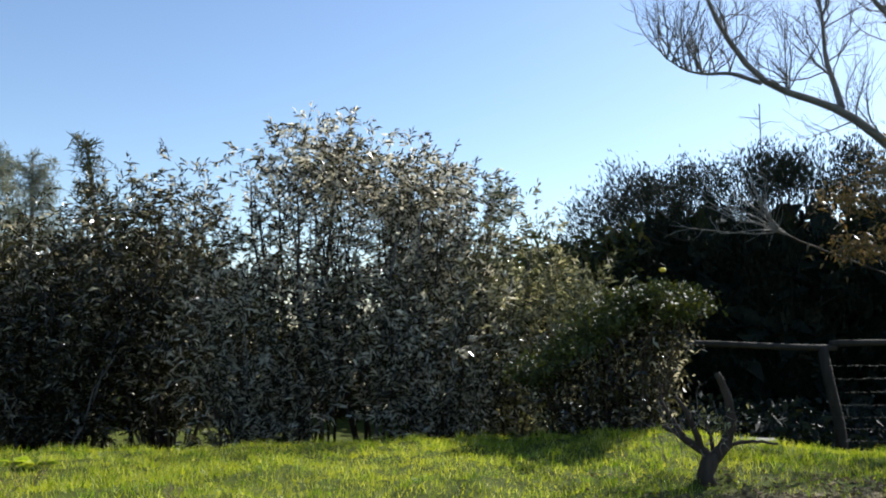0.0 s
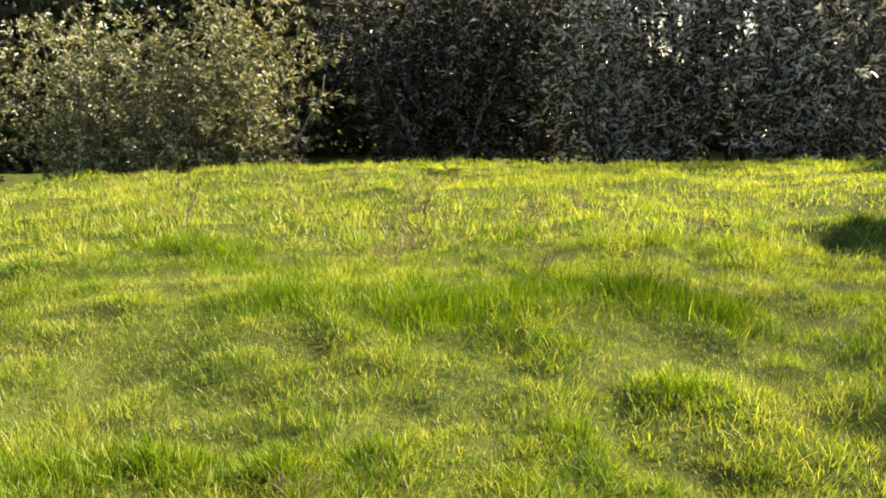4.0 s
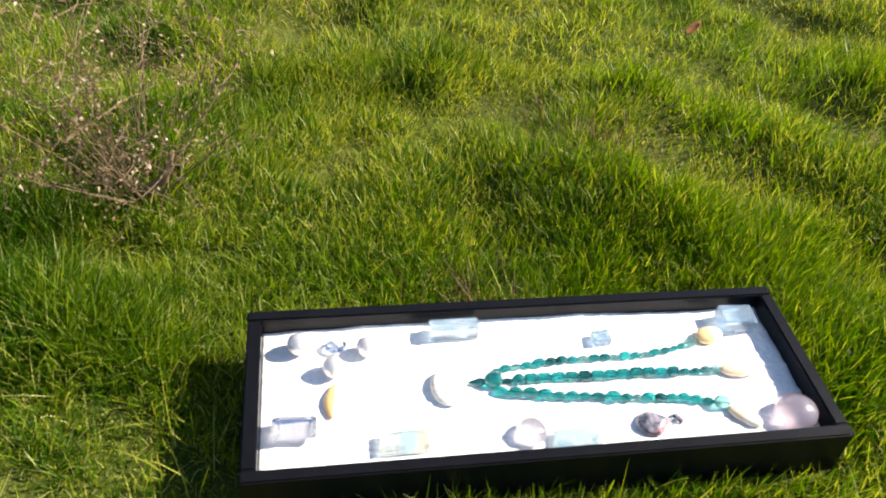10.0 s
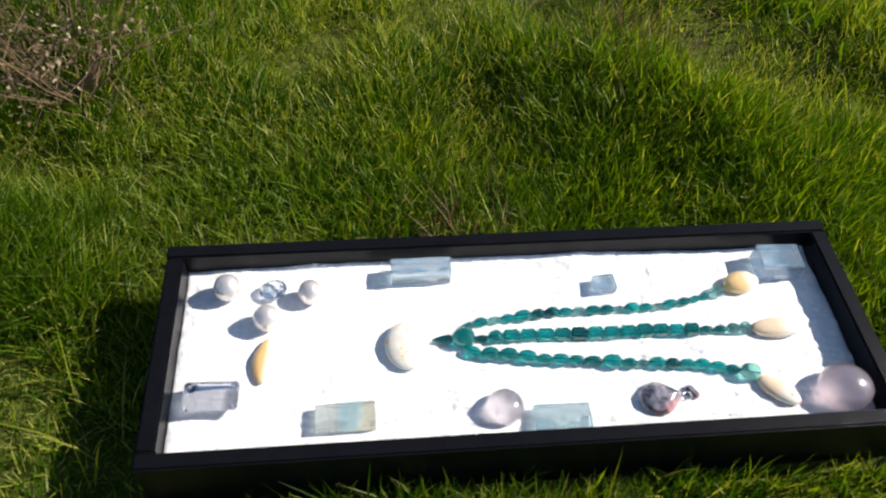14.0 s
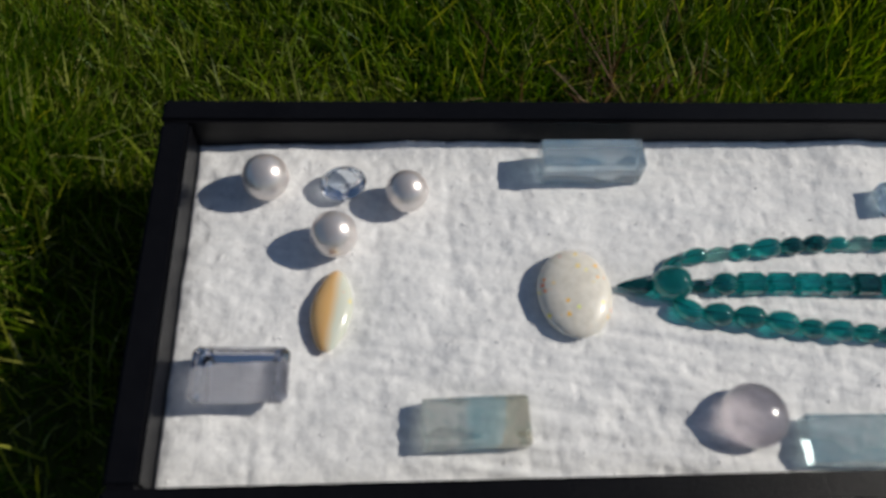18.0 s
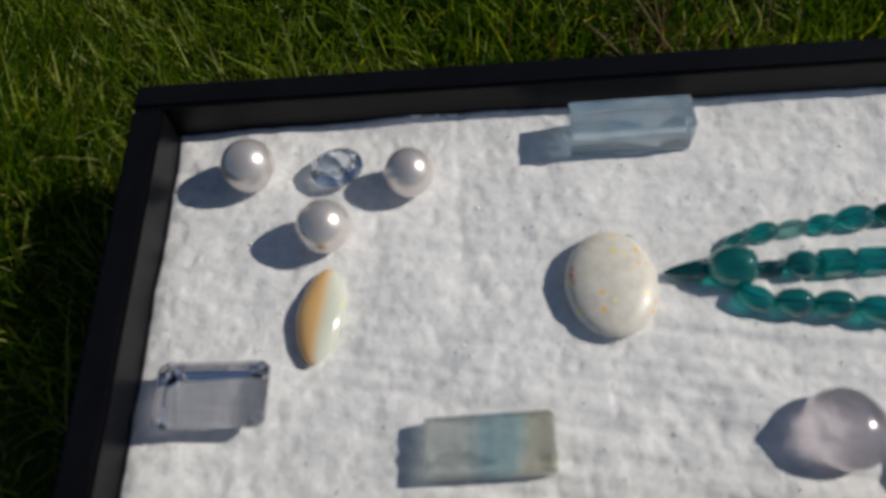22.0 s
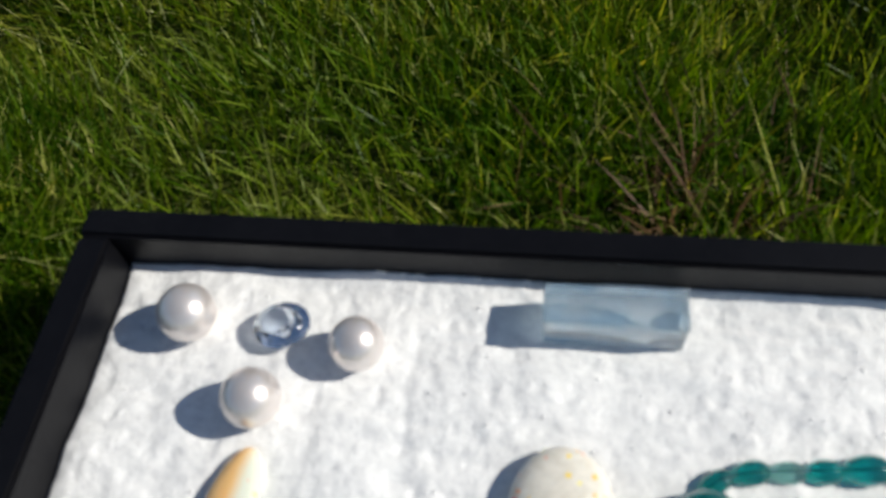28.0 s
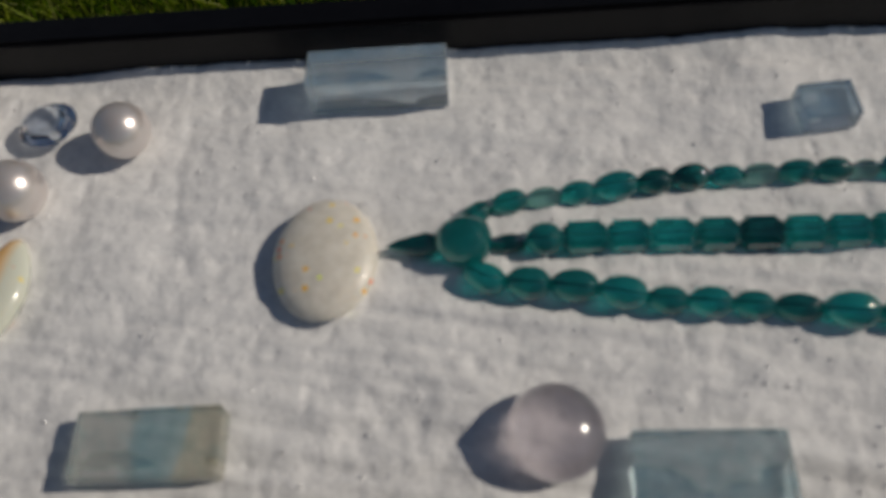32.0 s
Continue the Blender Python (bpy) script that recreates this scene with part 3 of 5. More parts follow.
PALE_OLD = "tall oleander-like shrub with narrow silvery grey-green leaves, glints coloured in"
OLD = "tall dark oleander-like shrub with narrow glossy leaves"
LOW = "dark low-branching shrub with narrow glossy leaves in the hedge"
for seed, x, y, sx, sy, h, count, stems, kind in (
        (101, -1.0, 6.1, 0.62, 0.55, 2.3, 7500, 44, PALE_OLD), (108, -0.1, 6.3, 0.68, 0.6, 2.12, 8000, 44, PALE_OLD), (115, -0.5, 6.15, 0.6, 0.55, 2.24, 6500, 40, PALE_OLD), (102, -2.1, 6.2, 0.95, 0.7, 2.06, 20000, 56, OLD), (103, -3.3, 6.3, 0.9, 0.7, 1.8, 18000, 50, OLD),
        (104, 0.5, 6.1, 0.6, 0.6, 1.75, 12000, 40, OLD), (105, 0.98, 5.8, 0.5, 0.5, 1.2, 8000, 28, LOW), (106, -1.3, 5.7, 0.9, 0.4, 1.4, 11000, 40, LOW), (116, -2.72, 6.2, 0.5, 0.5, 1.98, 8000, 30, OLD), (107, -2.7, 5.7, 0.9, 0.4, 1.3, 14000, 40, LOW), (109, 0.0, 5.65, 0.8, 0.4, 1.2, 9500, 36, LOW)):
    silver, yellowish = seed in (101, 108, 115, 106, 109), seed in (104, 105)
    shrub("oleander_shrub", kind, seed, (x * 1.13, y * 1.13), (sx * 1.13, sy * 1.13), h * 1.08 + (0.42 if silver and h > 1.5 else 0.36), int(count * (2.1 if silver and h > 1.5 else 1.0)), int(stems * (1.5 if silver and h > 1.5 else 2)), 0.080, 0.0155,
          GREEN_OLEANDER if yellowish else SILVER_GLINT_OLEANDER if silver else OLEANDER, GREY_BARK, 0.1 if silver and h > 1.5 else 0.0, gap=(-1.0, 1.45, 0.5, 0.4))
PALE = "rounded sunlit shrub with small pale green leaves"
shrub("pale_shrub", PALE, 111, (-4.05, 5.1), (0.75, 0.6), 1.72, 17000, 56, 0.05, 0.016, LIGHT_LEAF)
shrub("pale_shrub", PALE, 114, (-4.5, 4.65), (0.6, 0.5), 1.5, 9000, 36, 0.05, 0.016, LIGHT_LEAF)
shrub("pale_shrub", PALE, 112, (-5.05, 4.45), (0.75, 0.7), 1.6, 15000, 50, 0.05, 0.016, LIGHT_LEAF)
shrub("pale_shrub", PALE, 113, (-5.9, 3.7), (0.75, 0.7), 1.68, 11000, 46, 0.05, 0.016, LIGHT_LEAF)


def backdrop_thicket():
    """Dense dark growth that closes the view behind the hedge."""
    r = np.random.RandomState(118)
    k = 36000
    a = r.uniform(-1.15, 0.24, k)
    d = r.uniform(9.4, 10.6, k)
    c = np.stack([np.sin(a) * d, np.cos(a) * d, np.zeros(k)], -1)
    top = 1.55 - 1.2 * np.exp(-((a + 0.13) / 0.11) ** 2) + 0.35 * smooth_noise(c[:, 0], c[:, 1], 0.9, 71) + 0.15 * smooth_noise(c[:, 0], c[:, 1], 0.3, 72)
    c[:, 2] = r.uniform(0, 1, k) * (top + 0.45) - 0.4
    v, f = leaves(r, c, r.normal(0, 0.7, (k, 3)) + np.array([0, 0, 0.5]), 0.22 * r.uniform(0.6, 1.2, k), 0.07 * r.uniform(0.6, 1.2, k))
    tagged(bulk("thicket", v, f, NEEDLES), "dense dark undergrowth behind the hedge", "undergrowth", kind="stuff")


backdrop_thicket()


def fence_shade():
    """Low near-black leaves along the fence, added to stand in for shade."""
    r = np.random.RandomState(119)
    k = 6000
    c = np.stack([r.uniform(1.5, 5.5, k), r.uniform(6.25, 8.2, k), np.zeros(k)], -1)
    c[:, 2] = ground_z(c[:, 0], c[:, 1]) + r.uniform(0, 1, k) * (0.28 + 0.2 * smooth_noise(c[:, 0], c[:, 1], 0.5, 73))
    v, f = leaves(r, c, r.normal(0, 0.8, (k, 3)) + np.array([0, 0, 0.4]), 0.12 * r.uniform(0.6, 1.2, k), 0.05 * r.uniform(0.6, 1.2, k))
    tagged(bulk("undergrowth", v, f, CYPRESS), "low near-black leaves added behind the fence to stand in for shade", "undergrowth", kind="stuff")


fence_shade()


def clipped_shrub():
    """A low shrub, higher on one side, with dense small leaves on top and bare twigs below."""
    r = np.random.RandomState(120)
    ob = thing("clipped_shrub", "low green shrub with a dense sunlit top and bare twiggy sides", "shrub", "", pose(0.98, 4.75, float(ground_z(0.98, 4.75)) - 0.02))
    wood, cen, way, side, side_way = [], [], [], [], []
    for i in range(90):
        x, y = r.uniform(-0.5, 0.46), r.normal(0, 0.17)
        h = 0.47 + 0.40 * np.clip((x + 0.38) / 0.5, 0, 1) ** 0.8 + r.normal(0, 0.03)
        top = np.array([x, y, h])
        line = np.linspace([x * 0.45, y * 0.4, 0], top, 6) + r.normal(0, 0.015, (6, 3))
        wood.append(tube(line, 0.006 * np.linspace(1, 0.3, 6), 4))
        k = 200
        s = r.uniform(0.92, 1.0, k)
        p = np.stack([np.interp(s, np.linspace(0, 1, 6), line[:, c]) for c in range(3)], -1)
        cen.append(p + r.normal(0, 0.05, (k, 3)) * np.array([1.1, 1.1, 0.45]))
        way.append(r.normal(0, 0.8, (k, 3)) + np.array([0, 0, 0.3]))
        k = 70
        s = r.uniform(0.08, 0.85, k)
        p = np.stack([np.interp(s, np.linspace(0, 1, 6), line[:, c]) for c in range(3)], -1)
        side.append(p + r.normal(0, 0.055, (k, 3)))
        side_way.append(r.normal(0, 0.8, (k, 3)))
    cen, way, side, side_way = np.vstack(cen), np.vstack(way), np.vstack(side), np.vstack(side_way)
    cen[:, 2], side[:, 2] = np.maximum(cen[:, 2], 0.02), np.maximum(side[:, 2], 0.02)
    k = len(cen)
    tagged(bulk("twig_spray", *joined(wood), BARK, ob), kind="stuff")
    bulk("crown", *leaves(r, cen, way, 0.036 * r.uniform(0.6, 1.2, k), 0.017 * r.uniform(0.7, 1.2, k)), CLIPPED_LEAF, ob)
    k = len(side)
    # sides take the dark hedge leaf: shade and glints in its colour
    tagged(bulk("side_foliage", *leaves(r, side, side_way, 0.045 * r.uniform(0.6, 1.2, k), 0.017 * r.uniform(0.7, 1.2, k)), OLEANDER, ob), "sparse side leaves, shade put into their dark colour", kind="stuff")
    f = part("yellow_flower", ball_bm(0.022, 8, 5, (1, 0.6, 0.6)), YELLOW, ob, "small yellow flower")
    f.location = (0.28, -0.1, 1.02)


def ball_bm(radius, seg=16, rings=10, squash=(1, 1, 1)):
    bm = bmesh.new()
    bmesh.ops.create_uvsphere(bm, u_segments=seg, v_segments=rings, radius=radius)
    bmesh.ops.scale(bm, vec=squash, verts=bm.verts)
    return bm


YELLOW = plain_mat("yellow_petals", (0.75, 0.5, 0.03), (0.85, 0.65, 0.08), 60.0, 0.6)
clipped_shrub()


def cypress():
    """A broad, dark evergreen: limbs under a thick skin of feathery sprays."""
    r = np.random.RandomState(130)
    ob = thing("cypress_tree", "broad dark evergreen tree with feathery sprays behind the fence", "tree", "", pose(4.75, 10.6, -0.42))
    trunk = bent(r, (0, 0, 0), (0, 0, 1), 2.6, 8, 0.05)
    bulk("trunk", *tube(trunk, 0.16 * np.linspace(1, 0.2, 9), 8), BARK, ob)
    cen, way = [], []
    for i in range(560):
        a, q = r.uniform(0, 2 * np.pi), r.uniform(0.0, 1.0)
        e = math.asin(min(1.0, q)) * 0.98
        out = np.array([np.cos(a) * np.cos(e) ** 0.45, np.sin(a) * np.cos(e) ** 0.45, np.sin(e)])
        lump = 1.0 + 0.07 * math.sin(a * 5 + 1) + 0.05 * math.sin(a * 11 + e * 7) + r.normal(0, 0.03)
        lump = min(max(lump, 0.9), 1.05)
        p = out * np.array([3.95, 1.9, 3.2]) * lump * r.uniform(0.86, 1.0)
        if i % 5 == 0:
            c, s = np.cos(a) * q ** 0.5 * 0.7, np.sin(a) * q ** 0.5 * 0.7
            p = np.array([3.95 * c, 1.9 * s, 3.2 * (1.0 - 0.16 * q) * min(lump, 1.02)])
            out = np.array([c * 0.5, s * 0.5, 1.0])
        p[2] = max(p[2], 0.05)
        if i % 12 == 0:
            start = np.array([0, 0, p[2] * 0.7])
            bulk("limb", *tube(np.linspace(start, p * 0.95, 6) + r.normal(0, 0.04, (6, 3)), 0.035 * np.linspace(1, 0.2, 6), 5), BARK, ob)
        k = 160
        cen.append(p + np.clip(r.normal(0, 0.13, (k, 3)), -0.26, 0.26))
        way.append(unit(out + np.array([0, 0, 0.7])) + r.normal(0, 0.35, (k, 3)))
    k = 13000
    a, e, q = r.uniform(0, 2 * np.pi, k), np.arcsin(r.uniform(0, 1, k)), r.uniform(0.4, 0.76, k)
    inner = np.stack([3.95 * np.cos(a) * np.cos(e) ** 0.45, 1.9 * np.sin(a) * np.cos(e) ** 0.45, 3.2 * np.sin(e)], -1) * q[:, None]
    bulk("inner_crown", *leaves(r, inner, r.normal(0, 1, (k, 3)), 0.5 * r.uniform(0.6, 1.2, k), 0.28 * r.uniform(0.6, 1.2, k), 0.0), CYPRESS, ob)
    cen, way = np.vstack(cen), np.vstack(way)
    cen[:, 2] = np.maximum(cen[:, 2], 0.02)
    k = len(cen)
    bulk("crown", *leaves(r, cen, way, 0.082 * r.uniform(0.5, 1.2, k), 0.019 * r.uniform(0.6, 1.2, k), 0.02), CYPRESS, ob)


cypress()


def conifer(name, label, seed, base, height, radius, crown_from, reach, count, needle, material, bark=BARK, group="pines behind the hedge", near=True):
    """A tall pine: a straight trunk, whorls of limbs, tufts of needles."""
    r = np.random.RandomState(seed)
    ob = thing(name, label, "tree", group, pose(base[0], base[1], -0.42))
    trunk = bent(r, (0, 0, 0), (0, 0, 1), height, 9, 0.025)
    bulk("trunk", *tube(trunk, radius * np.linspace(1, 0.3, 10), 10), bark, ob, smooth=True)
    wood, cen, way = [], [], []
    limbs = 60
    for i in range(limbs):
        s = crown_from + (1 - crown_from) * (i + r.uniform()) / limbs
        a = r.uniform(0, 2 * np.pi)
        start = np.array([np.interp(s, np.linspace(0, 1, 10), trunk[:, c]) for c in range(3)])
        length = reach * (1.0 - 0.6 * (s - crown_from) / (1 - crown_from)) * r.uniform(0.5, 1.1)
        line = bent(r, start, (np.cos(a), np.sin(a), 0.05), length, 6, 0.16, 0.03)
        if near:
            bulk("limb", *tube(line, radius * 0.16 * np.linspace(1, 0.2, 7), 5), bark, ob, smooth=True)
        else:
            wood.append(tube(line, radius * 0.16 * np.linspace(1, 0.2, 7), 4))
        tufts = max(5, int(8 * length))
        t = r.uniform(0.3, 1.0, tufts)
        p = np.stack([np.interp(t, np.linspace(0, 1, 7), line[:, c]) for c in range(3)], -1) + r.normal(0, 0.12 * reach / 1.6, (tufts, 3))
        per = max(6, count // (limbs * tufts))
        cen.append(np.repeat(p, per, 0) + r.normal(0, 0.045 * reach / 1.6, (tufts * per, 3)))
        way.append(r.normal(0, 1, (tufts * per, 3)) + np.array([0, 0, 0.3]))
    cen, way = np.vstack(cen), np.vstack(way)
    k = len(cen)
    if wood:
        tagged(bulk("bough_mass", *joined(wood), bark, ob), kind="stuff")
    bulk("crown", *leaves(r, cen, way, needle * r.uniform(0.6, 1.2, k), needle * 0.10 * r.uniform(0.7, 1.2, k), 0.05), material, ob)
    return ob


NEAR_PINE = "tall dark-trunked pine with heavy shaded boughs behind the hedge"
FAR_PINE = "slender far pine, thin grey-green crown paled with haze against the sky"
conifer("pine_tree", NEAR_PINE, 141, (-6.6, 7.5), 7.5, 0.15, 0.2, 1.7, 40000, 0.14, NEEDLES)
conifer("pine_tree", "broad dark-trunked pine with heavy shaded boughs behind the pale hedge", 142, (-7.62, 6.52), 8.0, 0.36, 0.2, 2.1, 42000, 0.14, NEEDLES)
conifer("pine_tree", NEAR_PINE, 143, (-9.6, 8.2), 8.0, 0.20, 0.12, 2.2, 24000, 0.13, NEEDLES)
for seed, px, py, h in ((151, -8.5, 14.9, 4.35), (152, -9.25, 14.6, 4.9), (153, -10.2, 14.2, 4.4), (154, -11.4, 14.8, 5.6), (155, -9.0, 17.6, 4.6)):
    conifer("far_pine_tree", FAR_PINE, seed, (px, py), h, 0.10, 0.25, 1.15, 7000, 0.20, HAZY_NEEDLES, GREY_BARK, "far pines", False)
conifer("young_pine_tree", "young dark pine whose tip stands over the hedge", 156, (-3.52, 8.4), 3.02, 0.05, 0.3, 0.5, 2500, 0.12, NEEDLES, BARK, "pines behind the hedge", False)


def bare_tree():
    """A leafless tree whose long low limb reaches over the fence."""
    r = np.random.RandomState(160)
    ob = thing("bare_tree", "leafless tree with grey limbs and a fine net of twigs", "tree", "", pose(6.44, 9.24, -0.68) @ Matrix.Scale(1.4, 4))
    trunk = np.array([(0, 0, 0.15), (-0.05, 0, 0.6), (-0.12, 0.02, 1.2), (-0.3, 0.0, 1.75)])
    bulk("trunk", *tube(trunk, (0.16, 0.13, 0.11, 0.09), 10), GREY_BARK, ob, smooth=True)
    limbs = [
        np.array([(-0.3, 0, 1.75), (-0.65, 0.0, 2.15), (-0.94, 0.0, 2.47), (-1.29, 0.0, 2.75), (-1.65, 0.0, 2.85), (-1.98, 0.0, 2.97), (-2.25, 0.0, 3.38), (-2.39, 0, 3.68), (-2.45, 0, 4.1)]),
        np.array([(-1.29, 0.0, 2.75), (-1.31, 0.05, 2.95), (-1.36, 0.1, 3.19), (-1.37, 0.1, 3.6), (-1.45, 0.1, 4.1)]),
        np.array([(-0.3, 0, 1.75), (-0.2, 0.1, 2.4), (-0.4, 0.2, 3.1), (-0.8, 0.2, 3.7), (-1.3, 0.2, 4.2)]),
        np.array([(-0.2, 0.05, 1.8), (0.3, 0.1, 2.4), (0.6, 0.2, 3.1), (0.8, 0.1, 3.9)]),
        np.array([(-1.95, 0.0, 2.96), (-2.2, 0.0, 3.05), (-2.4, 0.05, 3.05), (-2.55, 0.1, 3.1), (-2.7, 0.1, 3.2)]),
    ]
    widths = [0.048, 0.03, 0.045, 0.045, 0.02]
    fine = []
    for line, w in zip(limbs, widths):
        q = np.linspace(0, 1, 16)
        at = np.linspace(0, 1, len(line))
        c = np.stack([np.interp(q, at, line[:, k]) for k in range(3)], -1)
        c[1:-1] = (c[:-2] + c[1:-1] * 2 + c[2:]) / 4
        part_ob = bulk("limb", *tube(c, w * np.linspace(1, 0.25, 16), 8), GREY_BARK, ob, smooth=True)
        for i in range(26):
            j = r.randint(4, 16)
            d = np.array([r.normal(-0.1, 0.6), r.normal(0, 0.55), abs(r.normal(0.75, 0.4))])
            twig = bent(r, c[j], d, r.uniform(0.3, 0.65), 7, 0.2, 0.10)
            bulk("branch", *tube(twig, 0.009 * np.linspace(1, 0.25, 8), 4), GREY_BARK, part_ob)
            for b in range(13):
                k = r.randint(2, 8)
                d2 = unit(twig[min(k, 7)] - twig[k - 1]) + r.normal(0, 0.6, 3) + np.array([0, 0, 0.35])
                t2 = bent(r, twig[k], d2, r.uniform(0.15, 0.45), 4, 0.22, 0.12)
                fine.append(tube(t2, 0.0026 * np.linspace(1, 0.4, 5), 3))
    tagged(bulk("twig_spray", *joined(fine), TWIG, ob), kind="stuff")


bare_tree()


def fence():
    """A low wire fence: round posts, one top rail, strained wires."""
    ob = thing("fence", "weathered wooden post fence with a top rail and wires", "fence", "", pose(2.86, 6.0, -0.36))
    r = np.random.RandomState(170)
    for x in (-1.6, 0.0, 1.5, 3.0):
        line = np.array([(x + 0.05, 0, -0.1), (x + 0.02, 0, 0.3), (x - 0.04, 0, 0.6), (x - 0.08, 0, 0.86)])
        bulk("post", *tube(line, (0.042, 0.04, 0.038, 0.036), 9), OLD_WOOD, ob, smooth=True)
    for x0, x1 in ((-1.75, 0.02), (-0.02, 1.52), (1.48, 3.2)):
        t = np.linspace(0, 1, 7)
        line = np.stack([x0 + (x1 - x0) * t, 0 * t - 0.0, 0.875 + 0.012 * np.sin(t * 5) - 0.02 * t], -1)
        bulk("rail", *tube(line, np.full(7, 0.024), 8), OLD_WOOD, ob, smooth=True)
    for i in range(8):
        t = np.linspace(0, 1, 9)
        z = 0.08 + i * 0.09
        line = np.stack([-0.06 + 3.06 * t, 0 * t - 0.044, z + 0.008 * np.sin(t * 9 + i)], -1)
        bulk("wire", *tube(line, np.full(9, 0.0011), 4), WIRE, ob)


fence()


def plank():
    """A grey board lying on the ground by the fence."""
    bm = bmesh.new()
    bmesh.ops.create_cube(bm, size=1.0)
    bmesh.ops.scale(bm, vec=(0.46, 0.09, 0.022), verts=bm.verts)
    bmesh.ops.bevel(bm, geom=bm.edges[:], offset=0.003, segments=1, affect="EDGES")
    ob = part("plank", bm, GREY_BARK)
    ob.matrix_basis = pose(1.60, 4.55, float(ground_z(1.6, 4.55)) + 0.022, 4, 1, -6)
    tagged(ob, "short weathered grey board lying in the grass", "board")


plank()


def dead_bush():
    """A cut-back dead shrub: a knotted foot and a few crooked limbs."""
    r = np.random.RandomState(180)
    ob = thing("dead_shrub", "dead cut-back shrub with crooked bare limbs", "shrub", "", pose(1.09, 3.36, float(ground_z(1.09, 3.36)) - 0.01))
    foot = np.array([(-0.02, 0, -0.01), (-0.03, 0, 0.04), (-0.01, 0, 0.09), (0.0, 0, 0.13)])
    bulk("foot", *tube(foot, (0.044, 0.034, 0.036, 0.032), 10), BARK, ob, smooth=True)
    limbs = (
        ([(0.0, 0, 0.10), (0.06, 0, 0.16), (0.085, 0, 0.24), (0.08, 0, 0.33), (0.05, 0, 0.41), (0.03, 0, 0.45)], 0.028),
        ([(0, 0, 0.11), (-0.06, 0, 0.15), (-0.12, 0.01, 0.20), (-0.19, 0.02, 0.235)], 0.022),
        ([(-0.04, 0, 0.13), (-0.07, -0.02, 0.21), (-0.10, -0.03, 0.29), (-0.15, -0.02, 0.36)], 0.017),
        ([(-0.11, 0, 0.195), (-0.16, 0.03, 0.27), (-0.19, 0.03, 0.34), (-0.20, 0.03, 0.41)], 0.010),
        ([(0.05, 0, 0.14), (0.12, 0.02, 0.17), (0.19, 0.0, 0.175), (0.27, 0.0, 0.165)], 0.010),
        ([(0.02, 0.02, 0.12), (0.01, 0.06, 0.20), (-0.02, 0.08, 0.27)], 0.010),
    )
    for pts, w in limbs:
        pts = np.array(pts)
        q = np.linspace(0, 1, 12)
        c = np.stack([np.interp(q, np.linspace(0, 1, len(pts)), pts[:, k]) for k in range(3)], -1)
        c[1:-1] = (c[:-2] + 2 * c[1:-1] + c[2:]) / 4 + r.normal(0, 0.002, (10, 3))
        bulk("limb", *tube(c, w * np.linspace(1, 0.45, 12), 7), BARK, ob, smooth=True)
    fine = []
    for i in range(40):
        d = r.normal(0, 0.5, 3) + np.array([-0.2, 0, 0.8])
        fine.append(tube(bent(r, (r.uniform(-0.2, 0.1), r.normal(0, 0.03), r.uniform(0.1, 0.3)), d, r.uniform(0.05, 0.16), 4, 0.3), 0.0022 * np.linspace(1, 0.4, 5), 3))
    tagged(bulk("twig_spray", *joined(fine), TWIG, ob), kind="stuff")
    k = 150
    cen = np.array([0.02, -0.01, 0.24]) + r.normal(0, 1, (k, 3)) * np.array([0.05, 0.03, 0.045])
    tagged(bulk("leaf_sprig", *leaves(r, cen, r.normal(0, 1, (k, 3)) + np.array([0, 0, 0.4]), 0.022 * r.uniform(0.6, 1.2, k), 0.012 * r.uniform(0.7, 1.2, k)), LIGHT_LEAF, ob), kind="stuff")


dead_bush()


def bare_saplings():
    """Two leafless young trees: one thin and upright behind the evergreen, one spreading before it."""
    r = np.random.RandomState(185)
    ob = thing("dead_sapling", "thin dead sapling standing up above the dark evergreen", "tree", "", pose(5.05, 12.75, -0.42))
    stem = bent(r, (0, 0, 0), (0, 0, 1), 4.6, 10, 0.02)
    stem[:, :2] *= 0.4
    trunk = bulk("trunk", *tube(stem, 0.028 * np.linspace(1, 0.3, 11), 5), GREY_BARK, ob)
    for i in range(16):
        j = r.uniform(0.72, 0.99)
        p = np.array([np.interp(j, np.linspace(0, 1, 11), stem[:, c]) for c in range(3)])
        a = r.uniform(0, 2 * np.pi)
        bulk("branch", *tube(bent(r, p, (np.cos(a), np.sin(a), 0.1), r.uniform(0.15, 0.5), 4, 0.2), 0.007 * np.linspace(1, 0.4, 5), 3), GREY_BARK, trunk)
    ob = thing("bare_sapling", "leafless sapling with pale sunlit branches before the evergreen", "tree", "", pose(4.6, 7.6, -0.42))
    stem = np.array([(0, 0, 0), (-0.05, 0, 0.9), (-0.45, 0, 1.55), (-1.25, 0, 1.86), (-1.47, 0, 1.98)])
    bulk("trunk", *tube(stem, (0.016, 0.014, 0.013, 0.012, 0.010), 6), BARK, ob, smooth=True)
    fine = []
    for i in range(13):
        start = stem[3] + (stem[4] - stem[3]) * r.uniform(0, 1)
        d = np.array([-1.0, r.normal(0, 0.3), r.uniform(0.05, 1.0)])
        line = bent(r, start, d, r.uniform(0.4, 1.0), 7, 0.12, 0.02)
        bulk("branch", *tube(line, 0.009 * np.linspace(1, 0.3, 8), 4), GREY_BARK, ob)
        for b in range(7):
            fine.append(tube(bent(r, line[r.randint(2, 8)], d + r.normal(0, 0.6, 3), r.uniform(0.1, 0.3), 4, 0.2), 0.004 * np.linspace(1, 0.4, 5), 3))
    tagged(bulk("twig_spray", *joined(fine), GREY_BARK, ob), kind="stuff")


bare_saplings()


